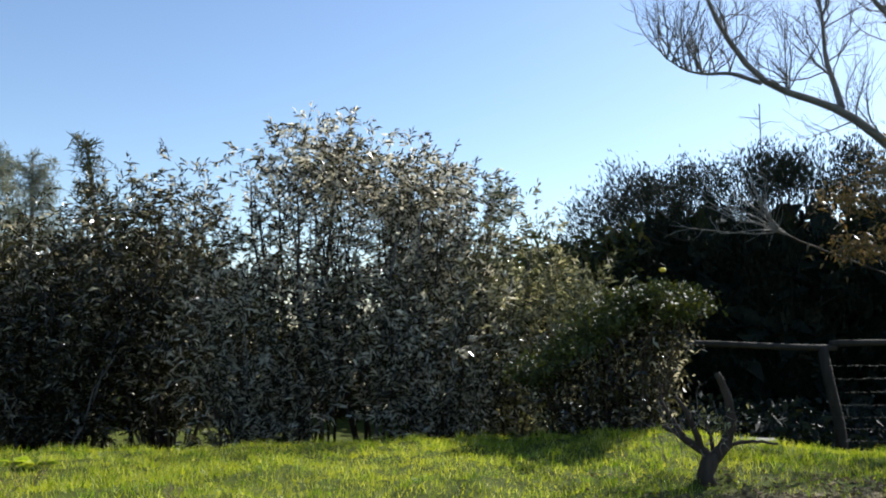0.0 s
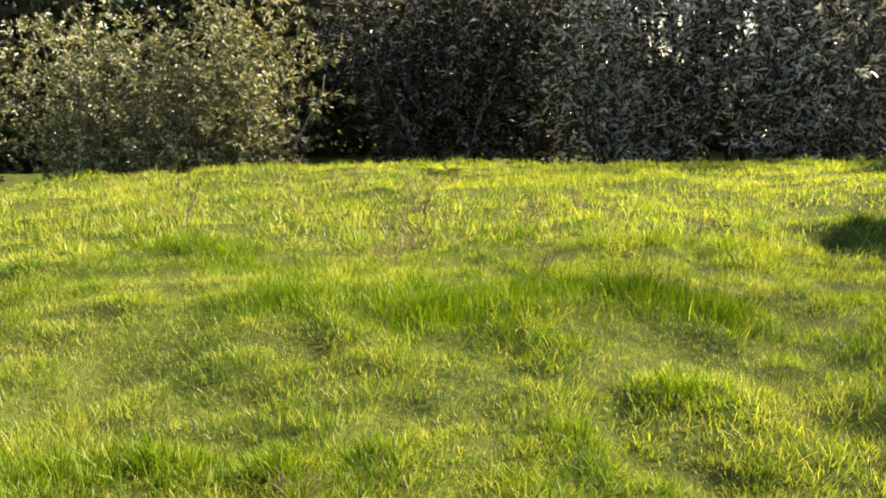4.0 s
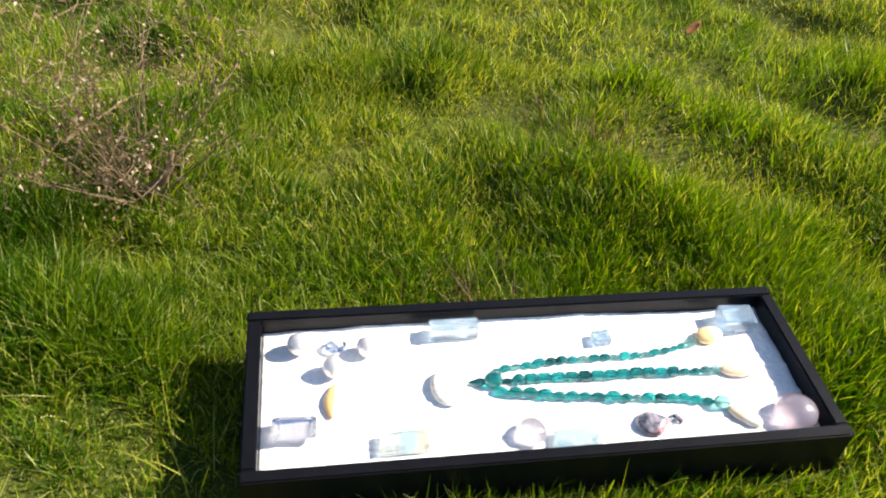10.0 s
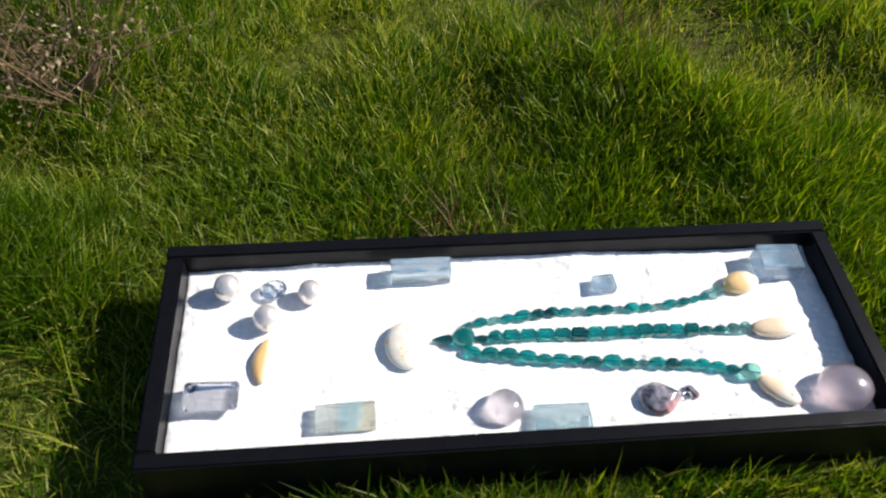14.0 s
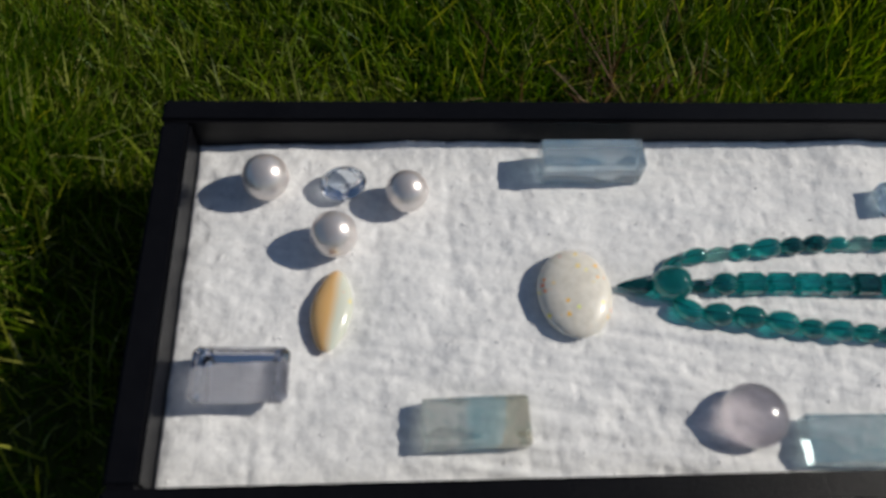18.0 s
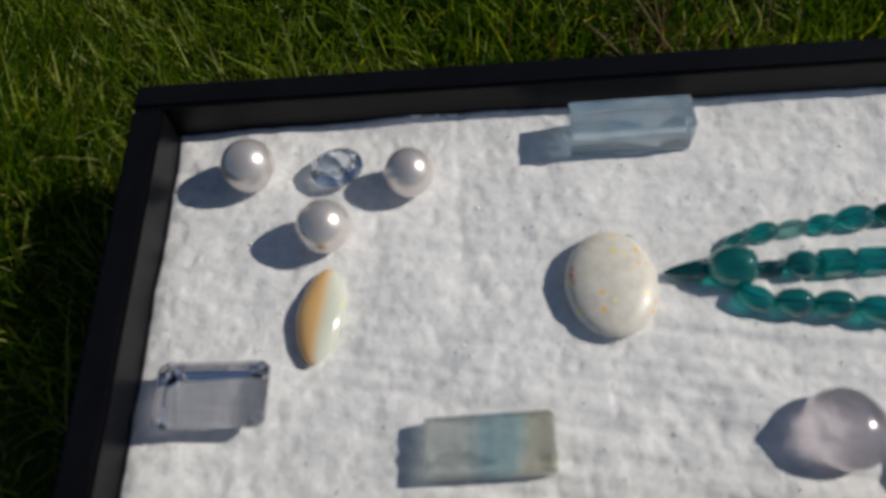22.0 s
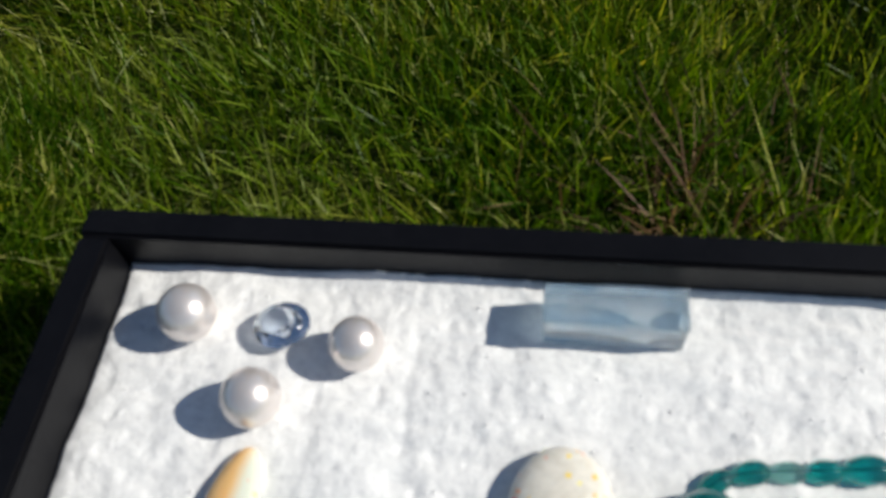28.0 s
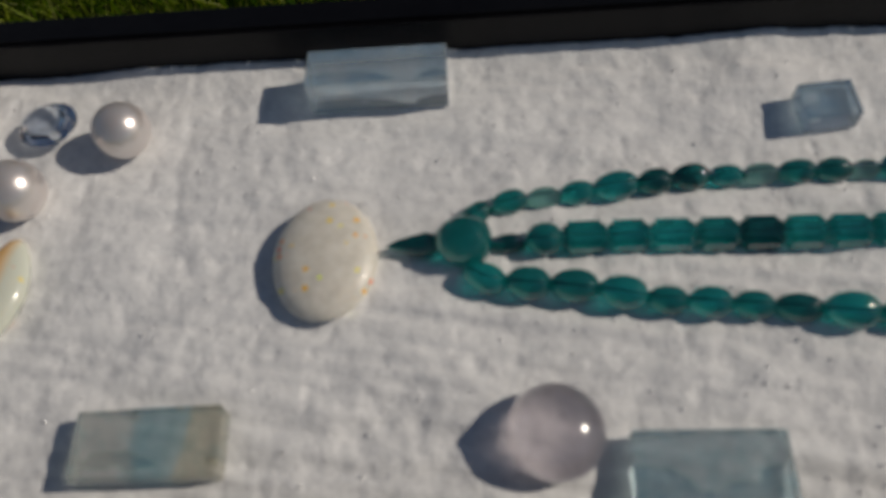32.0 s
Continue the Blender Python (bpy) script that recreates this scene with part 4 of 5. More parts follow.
def olive_tree():
    """Leafy tree at the lawn's edge, over the fence; unseen crown added for shade."""
    r = np.random.RandomState(190)
    ob = thing("olive_tree", "small sparse grey-green tree beside the fence, unseen crown added for shade", "tree", "", pose(4.4, 5.9, -0.42))
    trunk = bent(r, (0, 0, 0), (0.0, 0, 1), 2.4, 7, 0.06)
    bulk("trunk", *tube(trunk, 0.09 * np.linspace(1, 0.6, 8), 9), BARK, ob, smooth=True)
    cen, way = [], []
    # crown clumps: end of the limb, spread; high ones placed for their shadows
    for x, y, z, wide in ((-1.13, -0.4, 3.6, 0.20), (-0.55, 0.0, 3.5, 0.25), (0.1, -0.3, 3.9, 0.28), (0.5, 0.4, 3.6, 0.3), (-0.2, 0.5, 3.2, 0.28), (0.7, -0.4, 3.1, 0.28), (0.2, 0.1, 4.7, 0.25), (-0.3, -0.1, 5.0, 0.22), (0.5, -0.2, 5.2, 0.22),
                          (-0.85, 1.0, 2.15, 0.22), (-0.75, 1.1, 1.75, 0.2), (-0.5, 0.9, 2.4, 0.25)):
        tip = np.array([x, y, z])
        foot = trunk[-1 if z > 2.5 else -3]
        t = np.linspace(0, 1, 8)[:, None]
        line = foot * (1 - t) + tip * t + np.sin(t * np.pi) * np.array([0, 0, 0.12]) + r.normal(0, 0.015, (8, 3)) * t
        bulk("limb", *tube(line, 0.024 * np.linspace(1, 0.2, 8), 5), BARK, ob, smooth=True)
        # the first clump is thickened so its shadow darkens one lawn patch
        k = 1000 if z == 3.6 and x < -1 else 420
        cen.append(tip + r.normal(0, wide * 0.62, (k, 3)) * np.array([1.2, 1.0, 0.6]))
        way.append(r.normal(0, 1, (k, 3)))
    cen, way = np.vstack(cen), np.vstack(way)
    k = len(cen)
    bulk("crown", *leaves(r, cen, way, 0.075 * r.uniform(0.6, 1.2, k), 0.024 * r.uniform(0.7, 1.2, k)), OLIVE_LEAF, ob)


olive_tree()


# ---- tray and stones ----
def gem_mat(name, tint, rough=0.05, ior=1.55, clear=1.0, veil=None, veil_scale=200.0, coat=0.0):
    m, nt, b = node_mat(name, rough)
    b.inputs["IOR"].default_value = ior
    b.inputs["Transmission Weight"].default_value = clear
    b.inputs["Coat Weight"].default_value = coat
    b.inputs["Coat Roughness"].default_value = 0.03
    if veil:
        c = ramp(nt, noise_tex(nt, veil_scale, 4.0), [(0.35, tint), (0.65, veil)])
        nt.links.new(c, b.inputs["Base Color"])
    else:
        b.inputs["Base Color"].default_value = (*tint, 1)
    return m


def clear_through(nt, b, m, tint, amount):
    """Lets a share of the light go straight through a thin clear stone."""
    clear = nt.nodes.new("ShaderNodeBsdfTransparent")
    clear.inputs[0].default_value = (*tint, 1)
    mx = nt.nodes.new("ShaderNodeMixShader")
    mx.inputs[0].default_value = amount
    nt.links.new(b.outputs[0], mx.inputs[1])
    nt.links.new(clear.outputs[0], mx.inputs[2])
    nt.links.new(mx.outputs[0], nt.nodes["Material Output"].inputs[0])
    return m


BLACK = plain_mat("black_paper_board", (0.003, 0.003, 0.004), (0.006, 0.006, 0.0075), 60.0, 0.30, 0.0002, 900.0)
BLACK.node_tree.nodes["Principled BSDF"].inputs["Specular IOR Level"].default_value = 0.15


def cotton_mat():
    m, nt, b = node_mat("cotton_wadding", 0.95)
    a = noise_tex(nt, 420.0, 6.0, 0.75)
    c = ramp(nt, a, [(0.30, (0.64, 0.64, 0.66)), (0.5, (0.81, 0.81, 0.81)), (0.7, (0.87, 0.87, 0.87))])
    nt.links.new(c, b.inputs["Base Color"])
    b.inputs["Sheen Weight"].default_value = 0.3
    add = nt.nodes.new("ShaderNodeMath")
    add.operation = "MULTIPLY_ADD"
    nt.links.new(noise_tex(nt, 900.0, 3.0, 0.6), add.inputs[0])
    add.inputs[1].default_value = 0.5
    nt.links.new(noise_tex(nt, 180.0, 3.0, 0.5), add.inputs[2])
    bump(nt, b, add.outputs[0], 0.4, 0.0012)
    return m


COTTON = cotton_mat()


def pearl_mat():
    m, nt, b = node_mat("pearl", 0.3)
    c = ramp(nt, noise_tex(nt, 90.0, 2.0), [(0.3, (0.74, 0.68, 0.66)), (0.7, (0.84, 0.78, 0.75))])
    nt.links.new(c, b.inputs["Base Color"])
    b.inputs["Metallic"].default_value = 0.62
    b.inputs["Coat Weight"].default_value = 0.15
    b.inputs["Coat Roughness"].default_value = 0.2
    b.inputs["Subsurface Weight"].default_value = 0.15
    b.inputs["Subsurface Radius"].default_value = (0.002, 0.0016, 0.0014)
    return m


PEARL = pearl_mat()


def zones(nt, stops, reach, wobble_scale, wobble=0.25):
    """Colour zones along the stone's own x, from -reach to reach metres, with a wavering border."""
    sep = nt.nodes.new("ShaderNodeSeparateXYZ")
    nt.links.new(coords(nt), sep.inputs[0])
    a = nt.nodes.new("ShaderNodeMapRange")
    a.inputs["From Min"].default_value, a.inputs["From Max"].default_value = -reach, reach
    nt.links.new(sep.outputs[0], a.inputs[0])
    m = nt.nodes.new("ShaderNodeMath")
    m.operation = "MULTIPLY_ADD"
    nt.links.new(noise_tex(nt, wobble_scale, 4.0), m.inputs[0])
    m.inputs[1].default_value = wobble
    nt.links.new(a.outputs[0], m.inputs[2])
    return ramp(nt, m.outputs[0], stops)


def opal_mat(name, dark, light, grain, flecks, split=0.0, few=0.80):
    """Milky stone with scattered spectral flecks."""
    m, nt, b = node_mat(name, 0.18)
    body = zones(nt, [(0.56, dark), (0.82, light)], split, grain) if split else ramp(nt, noise_tex(nt, grain, 3.0), [(0.35, dark), (0.65, light)])
    vor = add_node(nt, "ShaderNodeTexVoronoi", Scale=flecks)
    nt.links.new(coords(nt), vor.inputs["Vector"])
    hue = nt.nodes.new("ShaderNodeHueSaturation")
    hue.inputs["Color"].default_value = (1.0, 0.30, 0.06, 1)
    sep = nt.nodes.new("ShaderNodeSeparateColor")
    nt.links.new(vor.outputs["Color"], sep.inputs[0])
    span = nt.nodes.new("ShaderNodeMapRange")
    span.inputs["To Min"].default_value, span.inputs["To Max"].default_value = 0.47, 0.66
    nt.links.new(sep.outputs[0], span.inputs[0])
    nt.links.new(span.outputs[0], hue.inputs["Hue"])
    mask = ramp(nt, sep.outputs[1], [(few, (0, 0, 0)), (few + 0.03, (1, 1, 1))])
    near = ramp(nt, vor.outputs["Distance"], [(0.24, (1, 1, 1)), (0.40, (0, 0, 0))])
    both = mixed(nt, 1.0, mask, near, "MULTIPLY")
    nt.links.new(mixed(nt, both, body, hue.outputs[0]), b.inputs["Base Color"])
    b.inputs["Coat Weight"].default_value = 0.8
    b.inputs["Coat Roughness"].default_value = 0.05
    b.inputs["Subsurface Weight"].default_value = 0.35
    b.inputs["Subsurface Radius"].default_value = (0.004, 0.0035, 0.003)
    return m


WHITE_OPAL = opal_mat("white_opal", (0.70, 0.66, 0.58), (0.83, 0.79, 0.71), 420.0, 560.0, 0.0, 0.74)
FIRE_OPAL = opal_mat("honey_opal", (0.88, 0.54, 0.22), (0.68, 0.70, 0.60), 60.0, 380.0, 0.005)
ORANGE_OPAL = opal_mat("orange_opal", (0.84, 0.58, 0.28), (0.76, 0.72, 0.70), 60.0, 380.0, 0.010)
PALE_OPAL = opal_mat("pale_opal", (0.80, 0.62, 0.44), (0.80, 0.78, 0.72), 60.0, 380.0, 0.016)
WHITE_OPAL.node_tree.nodes["Principled BSDF"].inputs["Coat Weight"].default_value = 0.2
WHITE_OPAL.node_tree.nodes["Principled BSDF"].inputs["Roughness"].default_value = 0.38
TOPAZ = gem_mat("blue_topaz", (0.86, 0.92, 1.0), 0.0, 1.62)
KUNZITE = gem_mat("clear_quartz", (0.88, 0.89, 0.98), 0.0, 1.85)
AQUA = gem_mat("aquamarine", (0.46, 0.66, 0.82), 0.16, 1.5, 0.84, (0.78, 0.87, 0.92), 120.0, 0.6)


def cloudy_mat(name, stops):
    """Cloudy crystal, zoned along its length, with veils inside."""
    m, nt, b = node_mat(name, 0.16)
    veil = ramp(nt, noise_tex(nt, 300.0, 6.0, 0.7), [(0.40, (0.60, 0.74, 0.78)), (0.49, (0.90, 0.92, 0.92)), (0.62, (1.0, 1.0, 1.0))])
    nt.links.new(mixed(nt, 1.0, zones(nt, stops, 0.013, 200.0, 0.5), veil, "MULTIPLY"), b.inputs["Base Color"])
    b.inputs["IOR"].default_value = 1.57
    b.inputs["Transmission Weight"].default_value = 0.8
    b.inputs["Coat Weight"].default_value = 0.6
    bump(nt, b, noise_tex(nt, 350.0, 4.0), 0.3, 0.0007)
    return clear_through(nt, b, m, (0.84, 0.92, 0.95), 0.10)


AQUA_CLOUDY = cloudy_mat("cloudy_aquamarine", [(0.60, (0.92, 0.91, 0.86)), (0.70, (0.56, 0.80, 0.86)), (0.98, (0.62, 0.84, 0.89)), (1.0, (0.92, 0.84, 0.66))])
AQUA_BLUE = cloudy_mat("cloudy_blue_aquamarine", [(0.3, (0.68, 0.84, 0.91)), (0.7, (0.76, 0.89, 0.94)), (1.0, (0.76, 0.88, 0.92))])
MOON = gem_mat("rose_quartz", (0.90, 0.83, 0.88), 0.2, 1.5, 0.95, (0.86, 0.79, 0.85), 60.0, 0.9)

ROSE = gem_mat("dusky_rose_quartz", (0.84, 0.70, 0.76), 0.22, 1.5, 0.88, (0.77, 0.63, 0.70), 60.0, 0.9)


def spotted_mat():
    m, nt, b = node_mat("spotted_stone", 0.12)
    c = ramp(nt, noise_tex(nt, 190.0, 2.0), [(0.36, (0.045, 0.05, 0.065)), (0.5, (0.20, 0.19, 0.21)), (0.66, (0.40, 0.36, 0.38))])
    p = ramp(nt, noise_tex(nt, 75.0, 1.0), [(0.48, (0.9, 0.92, 1.0)), (0.6, (1.15, 0.66, 0.66))])
    nt.links.new(mixed(nt, 1.0, c, p, "MULTIPLY"), b.inputs["Base Color"])
    b.inputs["Coat Weight"].default_value = 0.5
    return m


SPOTTED = spotted_mat()
SILVER = plain_mat("silver", (0.55, 0.55, 0.55), (0.72, 0.72, 0.72), 300.0, 0.25, metal=1.0)


def emerald_mat(name, deep, light, clear):
    m, nt, b = node_mat(name, 0.04)
    rnd = nt.nodes.new("ShaderNodeObjectInfo").outputs["Random"]
    c = ramp(nt, rnd, [(0.0, deep), (1.0, light)])
    v = ramp(nt, noise_tex(nt, 260.0, 4.0), [(0.3, (0.65, 0.75, 0.75)), (0.7, (1.0, 1.0, 1.0))])
    nt.links.new(mixed(nt, 1.0, c, v, "MULTIPLY"), b.inputs["Base Color"])
    b.inputs["IOR"].default_value = 1.58
    bump(nt, b, noise_tex(nt, 300.0, 2.0), 0.12, 0.0006)
    b.inputs["Coat Weight"].default_value = 0.7
    b.inputs["Coat Roughness"].default_value = 0.04
    b.inputs["Transmission Weight"].default_value = clear
    return clear_through(nt, b, m, (0.05, 0.66, 0.62), 0.11)


EMERALD = [emerald_mat("deep_emerald", (0.002, 0.11, 0.12), (0.008, 0.60, 0.58), 0.78),
           emerald_mat("bright_emerald", (0.003, 0.42, 0.43), (0.01, 0.74, 0.72), 0.82),
           emerald_mat("pale_emerald", (0.42, 0.78, 0.72), (0.55, 0.86, 0.80), 0.95)]


def mm(u, v, h, rx=0, ry=0, rz=0):
    """A pose on the tray's axes, in millimetres."""
    return BOX @ pose(u / 1000, v / 1000, h / 1000, rx, ry, rz)


def slab_bm(x0, x1, y0, y1, z0, z1, bevel, segs=2):
    bm = bmesh.new()
    bmesh.ops.create_cube(bm, size=1.0)
    for v in bm.verts:
        v.co = Vector((x0 if v.co.x < 0 else x1, y0 if v.co.y < 0 else y1, z0 if v.co.z < 0 else z1)) / 1000
    if bevel:
        bmesh.ops.bevel(bm, geom=bm.edges[:], offset=bevel / 1000, segments=segs, affect="EDGES")
    return bm


def tray():
    ob = thing("display_tray", "shallow black paper-board display tray lying in the grass", "tray", "", BOX.copy())
    u0, u1, v0, v1 = (a * 1000 for a in TRAY)
    z0, z1 = -31, 12
    part("side_panel", slab_bm(u0, u1, 3.2, v1, z0, z1, 0.9), BLACK, ob)
    part("side_panel", slab_bm(u0, u1, v0, -98.5, z0, z1, 0.9), BLACK, ob)
    part("end_panel", slab_bm(u0 + 0.2, -0.2, -98.3, 3.0, z0, z1 - 0.05, 0.9), BLACK, ob)
    part("end_panel", slab_bm(316.2, u1 - 0.2, -98.3, 3.0, z0, z1 - 0.05, 0.9), BLACK, ob)
    part("bottom", slab_bm(0, 316, -98.2, 3.0, z0, z0 + 3, 0), BLACK, ob)


tray()


def cotton_height(u, v):
    edge = np.minimum(np.minimum(u + 1.5, 317.5 - u), np.minimum(v + 100, 4.6 - v))
    h = -1.6 * np.exp(-edge / 1.6)
    # it is tucked up against the back panel
    h = h + (1.3 + 1.9 * np.clip(np.minimum(u - 35, 230 - u) / 25, 0, 1)) * np.exp((v - 3.1) / 3.0)
    h = h + 0.42 * smooth_noise(u, v, 7.0, 51) + 0.75 * smooth_noise(u, v, 19.0, 52) + 0.15 * smooth_noise(u, v, 2.6, 53) + 0.05 * smooth_noise(u, v, 1.3, 56)
    # pulled pits, and long folds that run slantwise
    h = h - 0.7 * np.clip(smooth_noise(u, v, 3.4, 57) - 0.5, 0, 1) - 0.7 * np.clip(smooth_noise(u + 0.4 * v, v, 5.2, 58) - 0.5, 0, 1)
    fold = 0.4 + 0.7 * np.clip((-v - 35) / 25, 0, 1) * np.clip((u - 40) / 40, 0, 1)
    h = h + fold * (0.55 * smooth_noise(u * 0.2, v * 1.6 + u * 0.28, 6.0, 54) + 0.38 * smooth_noise(u * 0.16, v * 1.5 + u * 0.24, 2.8, 55))
    # the print of a packet's corner
    print_line = np.exp(-((u - 72 + 0.8 * smooth_noise(v, v, 6.0, 60)) / 1.2) ** 2) * np.clip((v + 42) / 4, 0, 1) + np.exp(-((v + 12) / 0.8) ** 2) * np.clip((u - 72) / 2, 0, 1) * np.clip((100 - u) / 6, 0, 1)
    return h - 0.2 * print_line * (1.0 + smooth_noise(u, v, 5.0, 59))


def cotton():
    """The wadding: a soft, lumpy sheet that fills the tray."""
    nu, nv = 500, 165
    u, v = np.meshgrid(np.linspace(-0.1, 316.1, nu), np.linspace(-98.4, 3.1, nv), indexing="ij")
    h = cotton_height(u, v)
    top = np.stack([u, v, h], -1).reshape(-1, 3) / 1000
    a = (np.arange(nu - 1)[:, None] * nv + np.arange(nv - 1)[None, :]).ravel()
    f = np.vstack([np.stack([a, a + nv, a + nv + 1], 1), np.stack([a, a + nv + 1, a + 1], 1)])
    low = np.array([(-0.1, -98.4, -18.5), (316.1, -98.4, -18.5), (316.1, 3.1, -18.5), (-0.1, 3.1, -18.5)]) / 1000
    n = len(top)
    c = [0, (nu - 1) * nv, nu * nv - 1, nv - 1]
    f = np.vstack([f, [(n, n + 2, n + 1), (n, n + 3, n + 2)]])
    rim = [np.arange(nu) * nv, (nu - 1) * nv + np.arange(nv), (np.arange(nu) * nv + nv - 1)[::-1], np.arange(nv)[::-1]]
    skirt = []
    for k, line in enumerate(rim):
        p, q = n + k, n + (k + 1) % 4
        skirt += [(line[i], p, line[i + 1]) for i in range(len(line) - 1)] + [(line[-1], p, q)]
    ob = bulk("cotton_wadding", np.vstack([top, low]), np.vstack([f, skirt]), COTTON, smooth=True)
    ob.matrix_basis = BOX.copy()
    tagged(ob, "soft white cotton wadding filling the black tray", "padding")


cotton()


def ball_thing(name, label, category, u, v, h, r, material, squash=(1, 1, 1), group="", rz=0, seg=40):
    ob = part(name, ball_bm(r / 1000, seg, seg // 2, squash), material, smooth=True)
    ob.matrix_basis = mm(u, v, h, 0, 0, rz)
    return tagged(ob, label, category, group)


PW = "round white pearl with a silky shine on the cotton"
ball_thing("pearl", "largest round white pearl, silky, in the corner of the tray", "pearl", 21.0, -12.2, 6.3, 6.6, PEARL, group="three pearls")
ball_thing("pearl", PW, "pearl", 60.5, -16.7, 5.8, 6.0, PEARL, group="three pearls")
ball_thing("pearl", "round white pearl touching the tip of a honey opal", "pearl", 40.5, -30.6, 6.1, 6.4, PEARL, group="three pearls")


def round_gem_bm(rx, ry, depth, crown, sides=16):
    """A brilliant-cut oval: table, crown facets, girdle, pavilion."""
    bm = bmesh.new()
    rows = []
    for k, z, turn in ((0.55, crown, 0.5), (0.82, crown * 0.55, 0.0), (1.0, 0.25, 0.5), (1.0, -0.25, 0.5), (0.55, -depth * 0.55, 0.0)):
        rows.append([bm.verts.new((rx * k * math.cos(2 * math.pi * (i + turn) / sides) / 1000, ry * k * math.sin(2 * math.pi * (i + turn) / sides) / 1000, z / 1000)) for i in range(sides)])
    culet = bm.verts.new((0, 0, -depth / 1000))
    bm.faces.new(rows[0])
    for a, b, turned in ((0, 1, -1), (1, 2, 1), (2, 3, 0), (3, 4, -1)):
        for i in range(sides):
            j = (i + 1) % sides
            if turned == 0:
                bm.faces.new((rows[a][i], rows[b][i], rows[b][j], rows[a][j]))
            elif turned == -1:
                bm.faces.new((rows[a][i], rows[b][i], rows[b][j]))
                bm.faces.new((rows[a][i], rows[b][j], rows[a][j]))
            else:
                bm.faces.new((rows[a][i], rows[b][i], rows[a][j]))
                bm.faces.new((rows[b][i], rows[b][j], rows[a][j]))
    for i in range(sides):
        bm.faces.new((rows[4][i], culet, rows[4][(i + 1) % sides]))
    bmesh.ops.recalc_face_normals(bm, faces=bm.faces[:])
    return bm


def step_gem_bm(lx, ly, corner, crown, depth):
    """An emerald cut: clipped corners and stepped facets."""
    bm = bmesh.new()
    rows = []
    for k, z in ((0.60, crown), (0.78, crown * 0.72), (0.92, crown * 0.35), (1.0, 0.2), (1.0, -0.2), (0.86, -depth * 0.2), (0.68, -depth * 0.45), (0.34, -depth)):
        sx, sy, c = lx / 2 - (1 - k) * ly / 2, ly / 2 * k, corner * k
        loop = ((sx, sy - c), (sx - c, sy), (-sx + c, sy), (-sx, sy - c), (-sx, -sy + c), (-sx + c, -sy), (sx - c, -sy), (sx, -sy + c))
        rows.append([bm.verts.new((x / 1000, y / 1000, z / 1000)) for x, y in loop])
    bm.faces.new(rows[0])
    bm.faces.new(rows[-1])
    for a, b in zip(rows[:-1], rows[1:]):
        for i in range(8):
            bm.faces.new((a[i], b[i], b[(i + 1) % 8], a[(i + 1) % 8]))
    bmesh.ops.recalc_face_normals(bm, faces=bm.faces[:])
    return bm


ob = part("topaz", round_gem_bm(6.6, 5.6, 4.2, 2.4), TOPAZ)
ob.matrix_basis = mm(42.4, -12.6, 3.8, 2, -3, 10)
tagged(ob, "pale blue oval faceted topaz between the pearls", "gemstone")
ob = part("kunzite", step_gem_bm(23.8, 14.8, 1.5, 2.6, 6.6), KUNZITE)
ob.matrix_basis = mm(18.6, -70.2, 5.6, -3, 3, 0)
tagged(ob, "large clear step-cut rectangular gemstone, faintly lilac", "gemstone")


def rough_slab(name, label, u, v, lx, ly, lz, rz, material, seed):
    """A polished rectangular crystal piece with slightly uneven faces and chipped edges."""
    bm = slab_bm(-lx / 2, lx / 2, -ly / 2, ly / 2, 0, lz, 0.45, 1)
    r = random.Random(seed)
    for vert in bm.verts:
        vert.co += Vector([r.uniform(-0.18, 0.18) / 1000 for _ in range(3)])
    bmesh.ops.recalc_face_normals(bm, faces=bm.faces[:])
    ob = part(name, bm, material)
    ob.matrix_basis = mm(u, v, -0.15, 0, 0, rz)
    return tagged(ob, label, "gemstone", "aquamarine pieces")


rough_slab("aquamarine", "long pale blue aquamarine crystal bar beside the black side", 114.4, -5.8, 29.6, 9.8, 9.5, 0.4, AQUA, 1)
rough_slab("aquamarine", "cloudy rectangular aquamarine slab, white to blue-green with a tan stain", 76.4, -82.8, 26.2, 12.4, 5.0, 0.8, AQUA_CLOUDY, 2)
rough_slab("aquamarine", "flat cloudy blue aquamarine slab beside the round pink stone", 171.2, -89.0, 25.2, 12.4, 4.6, -0.5, AQUA_BLUE, 3)
rough_slab("aquamarine", "small clear pale blue square-cut aquamarine", 205.0, -17.5, 11.0, 8.8, 5.2, 4.0, AQUA, 4)
rough_slab("aquamarine", "thick clear pale blue aquamarine block in the corner of the tray", 296.0, -10.5, 21.5, 15.0, 10.5, -2.0, AQUA, 5)


